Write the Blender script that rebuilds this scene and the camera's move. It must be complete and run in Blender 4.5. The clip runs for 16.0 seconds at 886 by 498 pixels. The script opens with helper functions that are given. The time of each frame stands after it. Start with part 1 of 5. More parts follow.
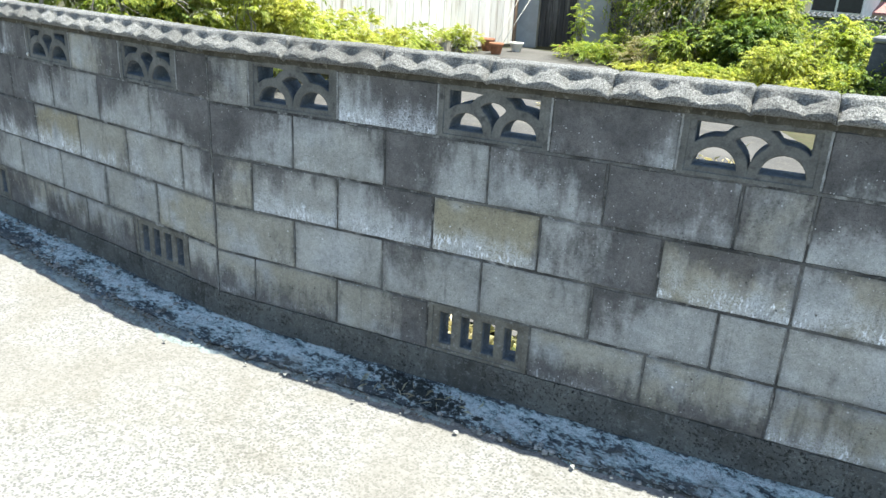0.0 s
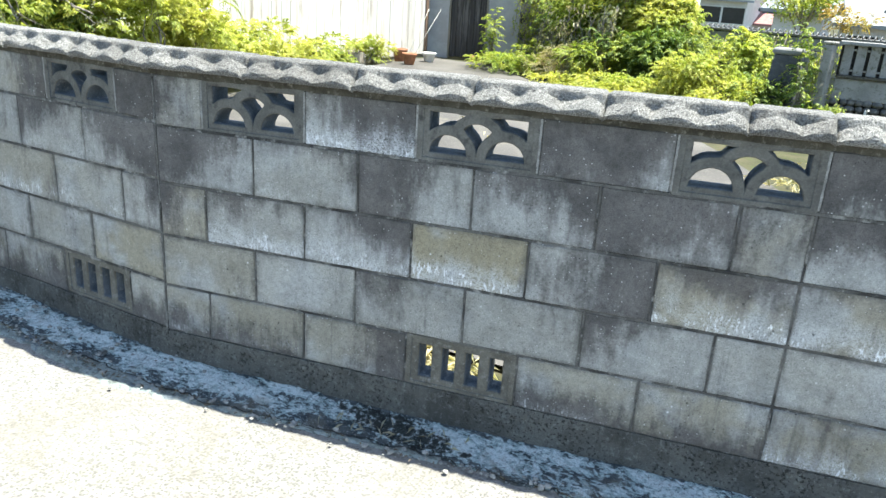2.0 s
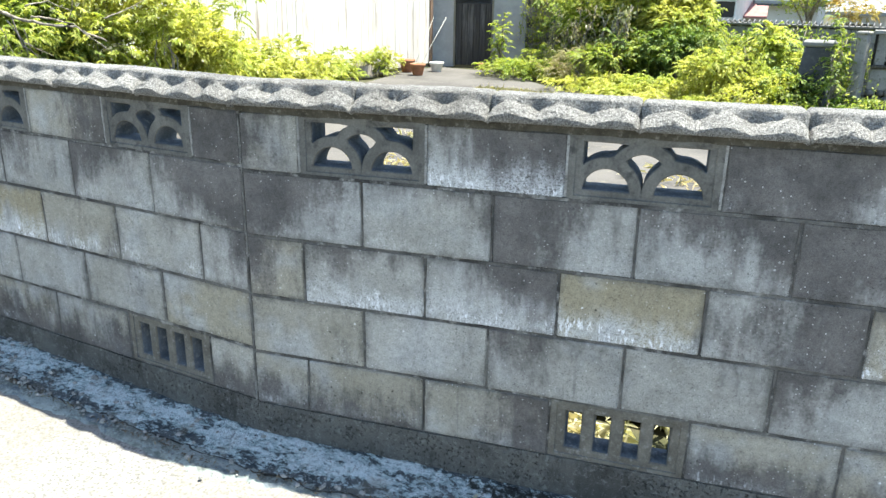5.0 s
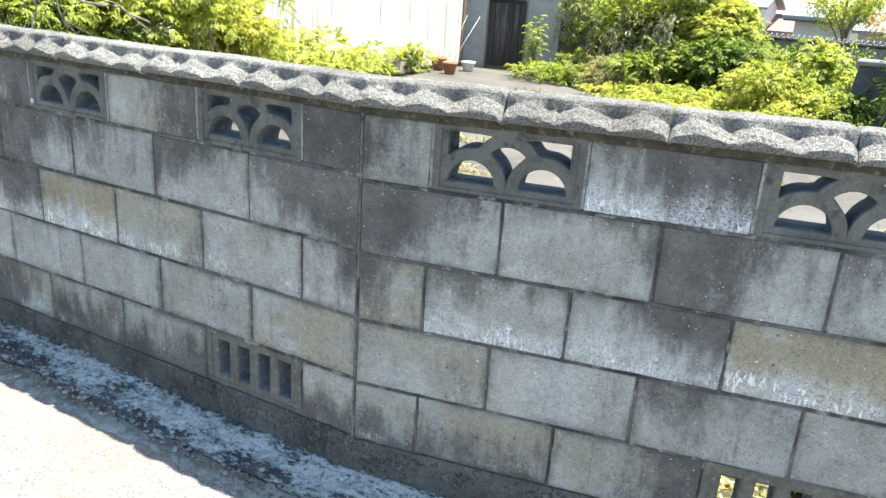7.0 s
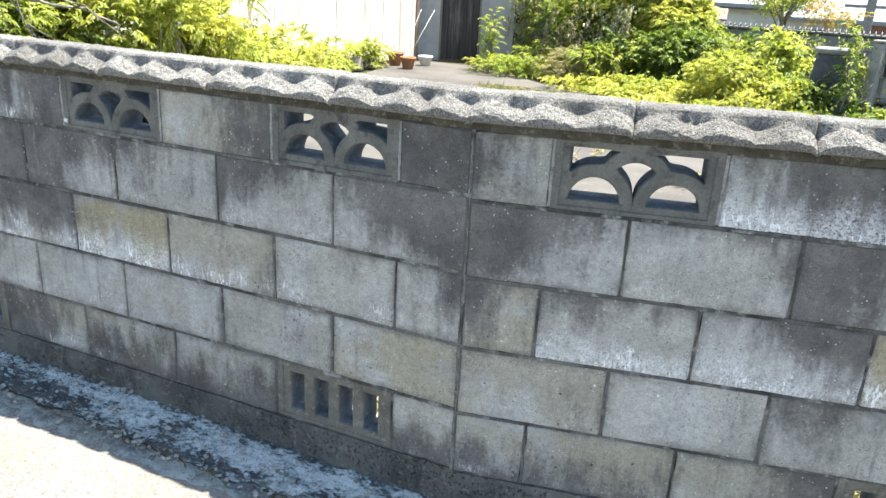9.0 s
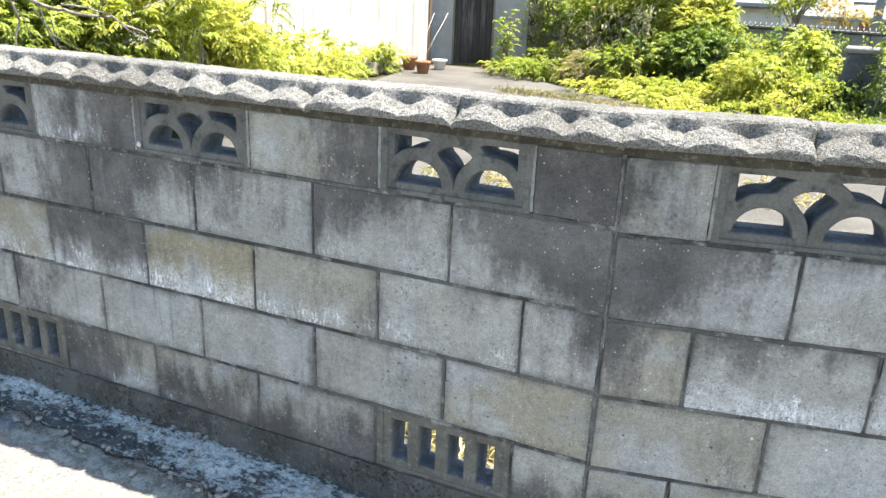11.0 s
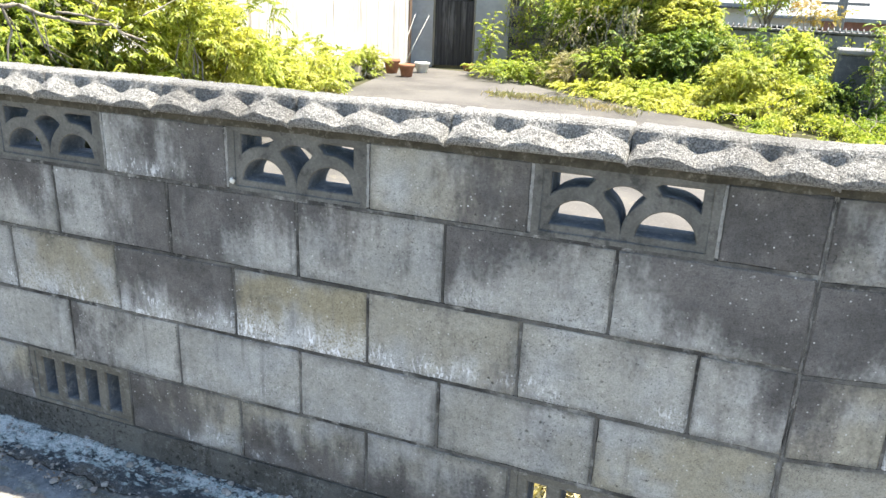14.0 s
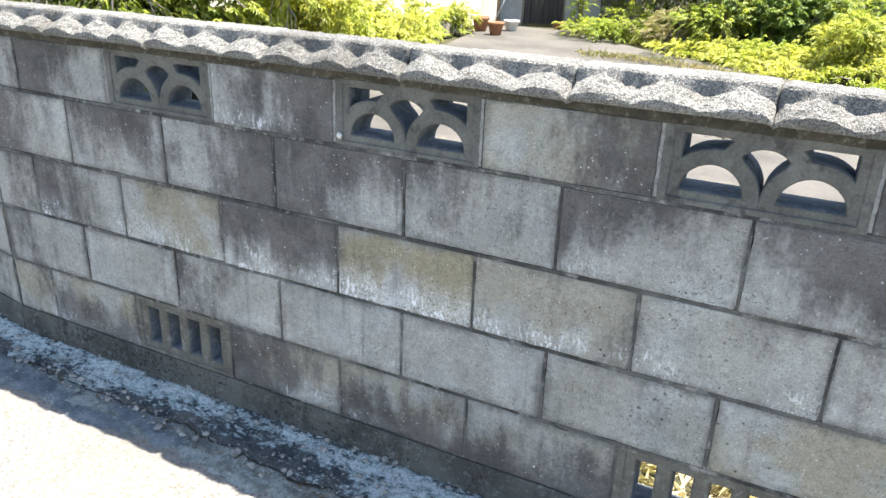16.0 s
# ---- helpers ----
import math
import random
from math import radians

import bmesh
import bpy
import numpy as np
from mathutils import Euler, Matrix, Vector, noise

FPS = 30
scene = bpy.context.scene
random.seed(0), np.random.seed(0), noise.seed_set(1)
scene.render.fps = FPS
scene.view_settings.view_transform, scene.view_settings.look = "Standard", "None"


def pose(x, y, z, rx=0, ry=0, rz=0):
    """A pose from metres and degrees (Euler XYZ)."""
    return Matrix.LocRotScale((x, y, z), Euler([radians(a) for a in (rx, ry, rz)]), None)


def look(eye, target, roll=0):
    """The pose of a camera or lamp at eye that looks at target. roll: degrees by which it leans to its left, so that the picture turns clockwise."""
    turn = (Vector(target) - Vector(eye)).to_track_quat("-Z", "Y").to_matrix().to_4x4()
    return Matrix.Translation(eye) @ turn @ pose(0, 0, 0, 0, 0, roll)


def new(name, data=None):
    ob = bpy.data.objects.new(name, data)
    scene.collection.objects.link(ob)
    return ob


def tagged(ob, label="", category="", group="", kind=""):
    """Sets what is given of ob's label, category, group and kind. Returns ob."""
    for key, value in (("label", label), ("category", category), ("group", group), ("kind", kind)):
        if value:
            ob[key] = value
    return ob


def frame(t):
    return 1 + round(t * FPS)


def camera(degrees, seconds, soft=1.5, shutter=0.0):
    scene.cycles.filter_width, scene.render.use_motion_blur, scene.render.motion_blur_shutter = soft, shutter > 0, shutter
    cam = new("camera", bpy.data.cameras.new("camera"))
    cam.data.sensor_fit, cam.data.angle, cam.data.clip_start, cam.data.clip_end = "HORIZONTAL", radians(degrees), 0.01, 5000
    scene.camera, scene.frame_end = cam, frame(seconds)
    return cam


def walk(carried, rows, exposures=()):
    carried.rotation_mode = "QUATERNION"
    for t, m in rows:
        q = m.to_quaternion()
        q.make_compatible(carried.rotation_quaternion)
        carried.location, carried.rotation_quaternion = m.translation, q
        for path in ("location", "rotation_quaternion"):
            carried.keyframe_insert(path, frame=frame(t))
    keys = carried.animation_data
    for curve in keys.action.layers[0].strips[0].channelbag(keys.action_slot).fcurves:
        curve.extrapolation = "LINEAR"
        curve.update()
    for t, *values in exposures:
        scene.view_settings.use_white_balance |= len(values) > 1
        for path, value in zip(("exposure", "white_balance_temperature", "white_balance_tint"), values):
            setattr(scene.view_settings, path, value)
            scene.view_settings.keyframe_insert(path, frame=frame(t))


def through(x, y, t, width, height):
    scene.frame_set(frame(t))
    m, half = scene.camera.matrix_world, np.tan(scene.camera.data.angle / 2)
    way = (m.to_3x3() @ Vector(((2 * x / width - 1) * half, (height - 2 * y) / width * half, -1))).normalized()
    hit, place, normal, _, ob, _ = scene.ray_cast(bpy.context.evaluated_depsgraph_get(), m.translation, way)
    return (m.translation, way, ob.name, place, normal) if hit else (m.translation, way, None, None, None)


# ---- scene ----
cam = camera(60.6, 16.0)
METRES, EYE, TILT, LEAN, TURN = 2.92, 1.43, 0.0, 0.0, 36.3
ROWS = [
    (0.0, 0.0, 0.0, 0.0, 1.08, -20.33, -2.92),
    (0.5, -0.0212, 0.0146, -0.0011, -2.04, -21.01, -3.04),
    (1.0, -0.0484, 0.0279, 0.0015, -6.48, -19.55, -3.12),
    (1.5, -0.0679, 0.0367, 0.0031, -6.59, -19.35, -3.04),
    (2.0, -0.0843, 0.0561, 0.0009, -6.23, -19.31, -3.53),
    (2.5, -0.0988, 0.0828, -0.0005, -5.33, -19.32, -2.32),
    (3.0, -0.1114, 0.1193, -0.0027, -4.41, -18.61, -1.01),
    (5.5, -0.2496, 0.2339, -0.0026, -8.11, -18.91, -1.29),
    (6.0, -0.2804, 0.2573, -0.0044, -7.34, -19.05, -2.36),
    (6.5, -0.3074, 0.2859, -0.0101, -6.59, -19.01, -3.02),
    (7.0, -0.3349, 0.3271, -0.0124, -6.45, -18.94, -3.72),
    (7.5, -0.3632, 0.352, -0.0135, -6.75, -18.51, -4.77),
    (8.0, -0.3976, 0.3758, -0.0133, -7.24, -18.97, -5.21),
    (8.5, -0.4338, 0.3898, -0.0099, -9.82, -18.46, -3.93),
    (9.0, -0.4789, 0.3998, -0.0092, -11.44, -19.24, -3.02),
    (11.5, -0.5904, 0.5236, -0.0098, -11.69, -19.09, -2.34),
    (12.0, -0.6127, 0.546, -0.0081, -11.41, -19.06, -2.89),
    (12.5, -0.6374, 0.5641, -0.004, -12.18, -17.59, -2.52),
    (13.0, -0.6678, 0.5838, -0.0018, -14.05, -17.66, -3.23),
    (13.5, -0.6876, 0.5977, -0.0009, -15.21, -18.51, -2.19),
    (14.0, -0.7011, 0.6121, -0.0021, -14.78, -19.02, -2.27),
    (14.5, -0.7071, 0.6253, -0.0037, -12.61, -19.56, -2.15),
    (15.0, -0.711, 0.6366, -0.006, -11.29, -20.23, -1.89),
    (15.5, -0.7163, 0.6423, -0.009, -10.08, -21.17, -2.11),
    (16.0, -0.7213, 0.644, -0.0123, -8.61, -22.15, -2.02),
]
walk(cam, [(t, pose(0, 0, EYE, TILT, LEAN, TURN) @ pose(METRES * x, METRES * y, METRES * z, 90 + pitch, roll, yaw)) for t, x, y, z, yaw, pitch, roll in ROWS], [(0, 1.52, 6500, 2), (1.5, 1.68, 6580, 2.5), (3.0, 1.75, 6650, 3), (5.5, 1.80, 6750, 4), (9.0, 1.85, 6950, 7), (12.5, 1.90, 7100, 8), (16.0, 1.88, 7000, 9)])

# ---- light ----
SUN = Vector((0.22, 0.212, 1.0)).normalized()
sun_el = math.asin(SUN.z)
sun_az = math.atan2(SUN.x, SUN.y)
world = bpy.data.worlds.new("sky")
scene.world = world
world.use_nodes = True
wn = world.node_tree.nodes
sky = wn.new("ShaderNodeTexSky")
sky.sky_type, sky.sun_disc, sky.sun_elevation, sky.sun_rotation = "NISHITA", False, sun_el, sun_az
world.node_tree.links.new(sky.outputs[0], wn["Background"].inputs[0])
wn["Background"].inputs[1].default_value = 0.112
sun = new("sun", bpy.data.lights.new("sun", "SUN"))
sun.data.energy, sun.data.angle, sun.data.color = 5.0, radians(0.55), (1.0, 0.95, 0.87)
sun.matrix_world = look((0, 0, 30), Vector((0, 0, 30)) - SUN)


# ---- material helpers ----
class Mat:
    """A node material with short ways to its nodes."""

    def __init__(self, name, rough=0.9, metal=0.0, spec=0.3):
        self.m = bpy.data.materials.new(name)
        self.m.use_nodes = True
        self.t = self.m.node_tree
        self.b = self.t.nodes["Principled BSDF"]
        self.b.inputs["Roughness"].default_value = rough
        self.b.inputs["Metallic"].default_value = metal
        self.b.inputs["Specular IOR Level"].default_value = spec

    def n(self, kind, **inputs):
        node = self.t.nodes.new(kind)
        for key, value in inputs.items():
            self.set(node.inputs[key.replace("_", " ")], value)
        return node

    def set(self, socket, value):
        if isinstance(value, bpy.types.NodeSocket):
            self.t.links.new(value, socket)
        else:
            socket.default_value = value

    def pos(self):
        return self.n("ShaderNodeNewGeometry").outputs["Position"]

    def obj(self):
        return self.n("ShaderNodeTexCoord").outputs["Object"]

    def rand(self):
        return self.n("ShaderNodeObjectInfo").outputs["Random"]

    def island(self):
        return self.n("ShaderNodeNewGeometry").outputs["Random Per Island"]

    def scaled(self, vec, s, off=(0, 0, 0)):
        node = self.n("ShaderNodeMapping", Vector=vec)
        node.inputs["Scale"].default_value = s
        self.set(node.inputs["Location"], off)
        return node.outputs[0]

    def noise(self, vec, scale, detail=4, rough=0.55):
        node = self.n("ShaderNodeTexNoise", Vector=vec, Scale=scale, Detail=detail, Roughness=rough)
        return node.outputs["Fac"]

    def voronoi(self, vec, scale, out="Distance", feature="F1"):
        node = self.n("ShaderNodeTexVoronoi")
        node.feature = feature
        self.set(node.inputs["Vector"], vec)
        node.inputs["Scale"].default_value = scale
        return node.outputs[out]

    def ramp(self, fac, lo, hi, smooth=True):
        node = self.n("ShaderNodeMapRange", Value=fac)
        node.interpolation_type = "SMOOTHSTEP" if smooth else "LINEAR"
        node.inputs["From Min"].default_value, node.inputs["From Max"].default_value = lo, hi
        return node.outputs[0]

    def math(self, op, a, b=0.0):
        node = self.n("ShaderNodeMath")
        node.operation = op
        self.set(node.inputs[0], a)
        self.set(node.inputs[1], b)
        return node.outputs[0]

    def mix(self, fac, a, b):
        node = self.n("ShaderNodeMix")
        node.data_type = "RGBA"
        self.set(node.inputs[0], fac)
        for sock, v in ((node.inputs[6], a), (node.inputs[7], b)):
            self.set(sock, (*v, 1) if isinstance(v, tuple) and len(v) == 3 else v)
        return node.outputs[2]

    def times(self, col, fac):
        node = self.n("ShaderNodeMix")
        node.data_type, node.blend_type = "RGBA", "MULTIPLY"
        node.inputs[0].default_value = 1.0
        self.set(node.inputs[6], col)
        self.set(node.inputs[7], fac)
        return node.outputs[2]

    def color(self, c):
        self.set(self.b.inputs["Base Color"], (*c, 1) if isinstance(c, tuple) and len(c) == 3 else c)
        return self

    def bump(self, height, strength=0.4, dist=0.003):
        node = self.n("ShaderNodeBump", Height=height, Strength=strength, Distance=dist)
        self.set(self.b.inputs["Normal"], node.outputs[0])
        return self


# ---- materials ----
def concrete_block():
    """Grey cast block. The object's colour says how stained it is: red: black mould, green: lime bloom, blue: ochre tint; alpha: the side where the mould gathers, in tenths of 450 degrees."""
    m = Mat("concrete_block", 0.95, spec=0.2)
    p, o = m.pos(), m.obj()
    info = m.n("ShaderNodeObjectInfo")
    tint = m.n("ShaderNodeSeparateColor", Color=info.outputs["Color"])
    dark, lime, ochre = tint.outputs[0], tint.outputs[1], tint.outputs[2]
    xyz = m.n("ShaderNodeSeparateXYZ", Vector=o)
    x, z = xyz.outputs[0], xyz.outputs[2]
    fine = m.noise(p, 130.0, 2, 0.7)
    wander = m.noise(m.scaled(p, (26, 26, 5)), 1.0, 4, 0.6)
    soft = m.noise(p, 8.0, 4, 0.6)
    col = m.mix(m.ramp(soft, 0.3, 0.7), (0.275, 0.281, 0.275), (0.385, 0.391, 0.385))
    # yellow-brown tint in wide soft patches
    col = m.mix(m.math("MULTIPLY", ochre, m.ramp(m.noise(p, 5.5, 3), 0.34, 0.56)), col, (0.27, 0.245, 0.178))
    # black mould in soft clouds with a ragged, grainy border, thickest on one side of the block
    turn = m.math("MULTIPLY", info.outputs["Alpha"], 7.854)
    sided = m.math("LESS_THAN", info.outputs["Alpha"], 0.9)
    lean = m.math("ADD", m.math("MULTIPLY", m.math("COSINE", turn), m.math("MULTIPLY", x, 5.0)), m.math("MULTIPLY", m.math("SINE", turn), m.math("MULTIPLY", z, 10.0)))
    lean = m.math("MULTIPLY", m.math("MULTIPLY", lean, sided), 0.68)
    cloud = m.math("ADD", m.math("MULTIPLY", m.noise(m.scaled(p, (6.0, 6.0, 3.6)), 1.0, 8, 0.68), 3.0), m.math("MULTIPLY", wander, 1.35))
    cloud = m.math("ADD", cloud, m.math("MULTIPLY", m.math("SUBTRACT", fine, 0.5), 0.9))
    # the larger clouds that cross the joints: x, z, half width, half height, strength
    for px, pz, rx, rz, force in ((-2.52, 0.84, 0.10, 0.26, 0.45), (-2.70, 0.93, 0.12, 0.16, 0.5), (-1.60, 0.98, 0.14, 0.16, 0.75), (-1.66, 0.74, 0.12, 0.14, 0.55),
                            (-0.95, 0.92, 0.22, 0.16, 0.55), (-0.62, 0.80, 0.16, 0.14, 0.6), (-1.05, 0.60, 0.10, 0.14, 0.5), (-0.1, 0.95, 0.2, 0.16, 0.5),
                            (-4.04, 0.66, 0.10, 0.12, 0.6), (-3.62, 0.84, 0.12, 0.14, 0.35), (-4.55, 0.82, 0.12, 0.14, 0.5), (-4.35, 0.2, 0.07, 0.13, 0.6)):
        d = m.n("ShaderNodeVectorMath", Vector=m.scaled(p, (0.75 / rx, 0, 0.75 / rz), (-0.75 * px / rx, 0, -0.75 * pz / rz)))
        d.operation = "LENGTH"
        cloud = m.math("ADD", cloud, m.math("MULTIPLY", m.ramp(d.outputs["Value"], 1.3, 0.0), 0.95 * force))
    # a band of mould along the top course and its foot, continuous over the blocks
    high = m.n("ShaderNodeSeparateXYZ", Vector=p).outputs[2]
    cloud = m.math("ADD", cloud, m.math("MULTIPLY", m.ramp(m.math("ADD", high, m.math("MULTIPLY", m.math("SUBTRACT", soft, 0.5), 0.5)), 0.66, 0.95), 0.22))
    mould = m.ramp(m.math("ADD", m.math("ADD", cloud, lean), m.math("MULTIPLY", dark, 1.0)), 2.4, 3.35)
    col = m.mix(m.math("MULTIPLY", mould, 0.88), col, m.mix(m.ramp(soft, 0.35, 0.65), (0.062, 0.058, 0.058), (0.112, 0.104, 0.102)))
    # rain runs below the wall's top and below the pierced blocks
    runs = m.ramp(m.noise(m.scaled(p, (38, 38, 1.6)), 1.0, 4, 0.6), 0.56, 0.74)
    col = m.mix(m.math("MULTIPLY", m.math("MULTIPLY", runs, 0.5), m.ramp(m.noise(p, 3.0, 3), 0.42, 0.6)), col, (0.10, 0.10, 0.10))
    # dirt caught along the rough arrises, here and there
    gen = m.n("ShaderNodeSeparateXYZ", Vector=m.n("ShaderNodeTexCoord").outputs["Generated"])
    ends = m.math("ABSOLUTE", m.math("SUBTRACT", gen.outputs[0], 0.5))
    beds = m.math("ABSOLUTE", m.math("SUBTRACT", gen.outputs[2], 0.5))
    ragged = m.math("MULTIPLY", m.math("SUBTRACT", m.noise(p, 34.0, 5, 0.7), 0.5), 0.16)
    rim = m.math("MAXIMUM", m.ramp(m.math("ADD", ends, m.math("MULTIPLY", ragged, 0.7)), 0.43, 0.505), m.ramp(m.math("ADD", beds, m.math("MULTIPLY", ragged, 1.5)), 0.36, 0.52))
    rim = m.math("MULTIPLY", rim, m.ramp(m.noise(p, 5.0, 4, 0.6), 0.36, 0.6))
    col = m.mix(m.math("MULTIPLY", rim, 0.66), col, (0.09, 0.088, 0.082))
    # lime: a thin veil over the lower half, and short thick drips at its foot
    low = m.ramp(m.math("ADD", z, m.math("MULTIPLY", m.math("SUBTRACT", wander, 0.5), 0.16)), 0.03, -0.085)
    where = m.ramp(m.math("ADD", m.noise(p, 6.0, 3, 0.6), m.math("MULTIPLY", lime, 0.28)), 0.56, 0.76)
    veil = m.math("MULTIPLY", m.math("MULTIPLY", low, where), m.math("MULTIPLY", m.math("POWER", lime, 1.3), m.ramp(fine, 0.25, 0.6)))
    col = m.mix(m.math("MULTIPLY", veil, 0.62), col, (0.62, 0.645, 0.68))
    drip = m.ramp(m.math("ADD", m.noise(m.scaled(p, (125, 125, 42)), 1.0, 2, 0.5), m.math("MULTIPLY", m.math("SUBTRACT", m.noise(p, 9.0, 3), 0.5), 0.5)), 0.57, 0.66)
    foot = m.ramp(m.math("ADD", z, m.math("MULTIPLY", m.math("SUBTRACT", m.noise(p, 16.0, 3), 0.5), 0.14)), -0.03, -0.065)
    drip = m.math("MULTIPLY", m.math("MULTIPLY", drip, foot), m.math("MULTIPLY", where, m.ramp(lime, 0.18, 0.6)))
    col = m.mix(m.math("MULTIPLY", drip, 0.78), col, (0.74, 0.76, 0.79))
    # single pale and black grains and pores
    grain = m.voronoi(p, 120.0)
    pick = m.n("ShaderNodeSeparateColor", Color=m.voronoi(p, 120.0, "Color")).outputs[0]
    white = m.math("MULTIPLY", m.ramp(grain, 0.34, 0.12), m.ramp(pick, 0.84, 0.96))
    pore = m.math("MULTIPLY", m.ramp(m.noise(p, 190.0, 3, 0.6), 0.40, 0.30), m.ramp(m.noise(p, 9.0, 4, 0.6), 0.35, 0.6))
    col = m.mix(m.math("MULTIPLY", m.math("MULTIPLY", white, m.ramp(m.noise(p, 11.0, 3), 0.32, 0.6)), 0.8), col, (0.6, 0.6, 0.6))
    col = m.mix(m.math("MULTIPLY", pore, 0.7), col, (0.05, 0.05, 0.05))
    col = m.mix(m.math("MULTIPLY", m.ramp(fine, 0.44, 0.24), 0.3), col, (0.1, 0.1, 0.1))
    # larger white crystals, scattered in clusters
    blob = m.voronoi(p, 46.0)
    lucky = m.n("ShaderNodeSeparateColor", Color=m.voronoi(p, 46.0, "Color")).outputs[2]
    blob = m.math("MULTIPLY", m.ramp(blob, 0.20, 0.1), m.math("MULTIPLY", m.ramp(lucky, 0.9, 0.96), m.ramp(m.noise(p, 4.4, 3), 0.48, 0.62)))
    col = m.mix(m.math("MULTIPLY", blob, 0.8), col, (0.68, 0.69, 0.7))
    hole = m.voronoi(p, 48.0)
    pick2 = m.n("ShaderNodeSeparateColor", Color=m.voronoi(p, 48.0, "Color")).outputs[1]
    pock = m.math("MULTIPLY", m.ramp(m.math("ADD", hole, m.math("MULTIPLY", fine, 0.25)), 0.33, 0.22), m.ramp(pick2, 0.11, 0.06))
    pock = m.math("MULTIPLY", pock, m.ramp(m.math("ADD", ochre, m.math("MULTIPLY", m.noise(p, 4.0, 2), 0.8)), 0.5, 1.0))
    col = m.mix(m.math("MULTIPLY", pock, 0.7), col, (0.05, 0.048, 0.045))
    grit = m.n("ShaderNodeMapRange", Value=m.math("ADD", m.math("MULTIPLY", m.noise(p, 260.0, 3, 0.7), 0.6), m.math("MULTIPLY", m.noise(p, 62.0, 4, 0.7), 0.4)))
    grit.inputs["From Min"].default_value, grit.inputs["From Max"].default_value = 0.36, 0.64
    grit.inputs["To Min"].default_value, grit.inputs["To Max"].default_value = 0.72, 1.25
    col = m.times(col, grit.outputs[0])
    shade = m.n("ShaderNodeMapRange", Value=info.outputs["Random"])
    shade.inputs["To Min"].default_value, shade.inputs["To Max"].default_value = 0.92, 1.08
    col = m.times(col, shade.outputs[0])
    m.color(col)
    h = m.math("SUBTRACT", m.math("ADD", fine, m.math("MULTIPLY", m.noise(p, 420.0, 2), 0.6)), m.math("MULTIPLY", m.math("ADD", pore, m.math("MULTIPLY", pock, 1.6)), 1.6))
    m.bump(h, 0.65, 0.003)
    return m.m


def cement(name, a, b, c, scale=6.0, fine=150.0, bump=0.5):
    m = Mat(name, 0.95, spec=0.2)
    p = m.pos()
    f = m.noise(p, fine, 3, 0.7)
    col = m.mix(m.ramp(m.noise(p, scale, 5, 0.6), 0.3, 0.7), a, b)
    col = m.mix(m.ramp(m.noise(p, scale * 3.1, 4, 0.65), 0.52, 0.72), col, c)
    col = m.mix(m.ramp(f, 0.35, 0.8), m.times(col, (0.72, 0.72, 0.72, 1)), col)
    m.color(col)
    m.bump(f, bump, 0.004)
    return m.m


def footing():
    m = Mat("stained_footing", 0.95, spec=0.2)
    p = m.pos()
    col = m.mix(m.ramp(m.noise(p, 4.0, 6, 0.65), 0.35, 0.65), (0.07, 0.07, 0.065), (0.13, 0.13, 0.12))
    col = m.mix(m.math("MULTIPLY", m.ramp(m.noise(m.scaled(p, (14, 14, 4)), 1.0, 7, 0.72), 0.5, 0.7), 0.75), col, (0.045, 0.044, 0.04))
    col = m.mix(m.math("MULTIPLY", m.ramp(m.noise(p, 38.0, 6, 0.75), 0.54, 0.66), 0.5), col, (0.23, 0.235, 0.225))
    f = m.noise(p, 120.0, 4, 0.75)
    pit = m.math("MULTIPLY", m.ramp(m.noise(p, 90.0, 4, 0.7), 0.44, 0.36), m.ramp(m.noise(p, 6.0, 3), 0.36, 0.55))
    col = m.mix(m.math("MULTIPLY", pit, 0.8), col, (0.025, 0.025, 0.024))
    col = m.mix(m.math("MULTIPLY", m.ramp(f, 0.58, 0.7), 0.55), col, (0.3, 0.305, 0.3))
    m.color(col)
    m.bump(m.math("SUBTRACT", f, m.math("MULTIPLY", pit, 1.2)), 1.0, 0.007)
    return m.m


def coping_stone():
    m = Mat("rough_faced_coping", 0.95, spec=0.2)
    p = m.pos()
    pick = m.n("ShaderNodeSeparateColor", Color=m.voronoi(p, 330.0, "Color")).outputs[0]
    col = m.mix(m.ramp(pick, 0.1, 0.9), (0.18, 0.18, 0.177), (0.42, 0.42, 0.41))
    rough = m.noise(p, 280.0, 3, 0.6)
    col = m.mix(m.math("MULTIPLY", m.ramp(rough, 0.46, 0.35), 0.4), col, (0.08, 0.08, 0.08))
    tiny = m.n("ShaderNodeSeparateColor", Color=m.voronoi(p, 420.0, "Color")).outputs[1]
    col = m.mix(m.math("MULTIPLY", m.ramp(tiny, 0.74, 0.9), 0.5), col, (0.68, 0.68, 0.66))
    soot = m.ramp(m.noise(p, 11.0, 7, 0.72), 0.42, 0.68)
    col = m.mix(m.math("MULTIPLY", soot, 0.3), col, (0.12, 0.118, 0.113))
    blotch = m.ramp(m.noise(m.scaled(p, (5, 5, 5), (3, 1, 7)), 1.0, 4, 0.6), 0.5, 0.66)
    col = m.mix(m.math("MULTIPLY", blotch, 0.35), col, (0.14, 0.132, 0.118))
    vary = m.n("ShaderNodeMapRange", Value=m.rand())
    vary.inputs["To Min"].default_value, vary.inputs["To Max"].default_value = 0.7, 0.97
    m.color(m.times(col, vary.outputs[0]))
    h = m.math("ADD", m.math("ADD", m.math("MULTIPLY", pick, 0.9), m.math("MULTIPLY", rough, 1.9)), m.math("MULTIPLY", m.noise(p, 70.0, 4, 0.65), 2.0))
    m.bump(h, 0.85, 0.006)
    return m.m


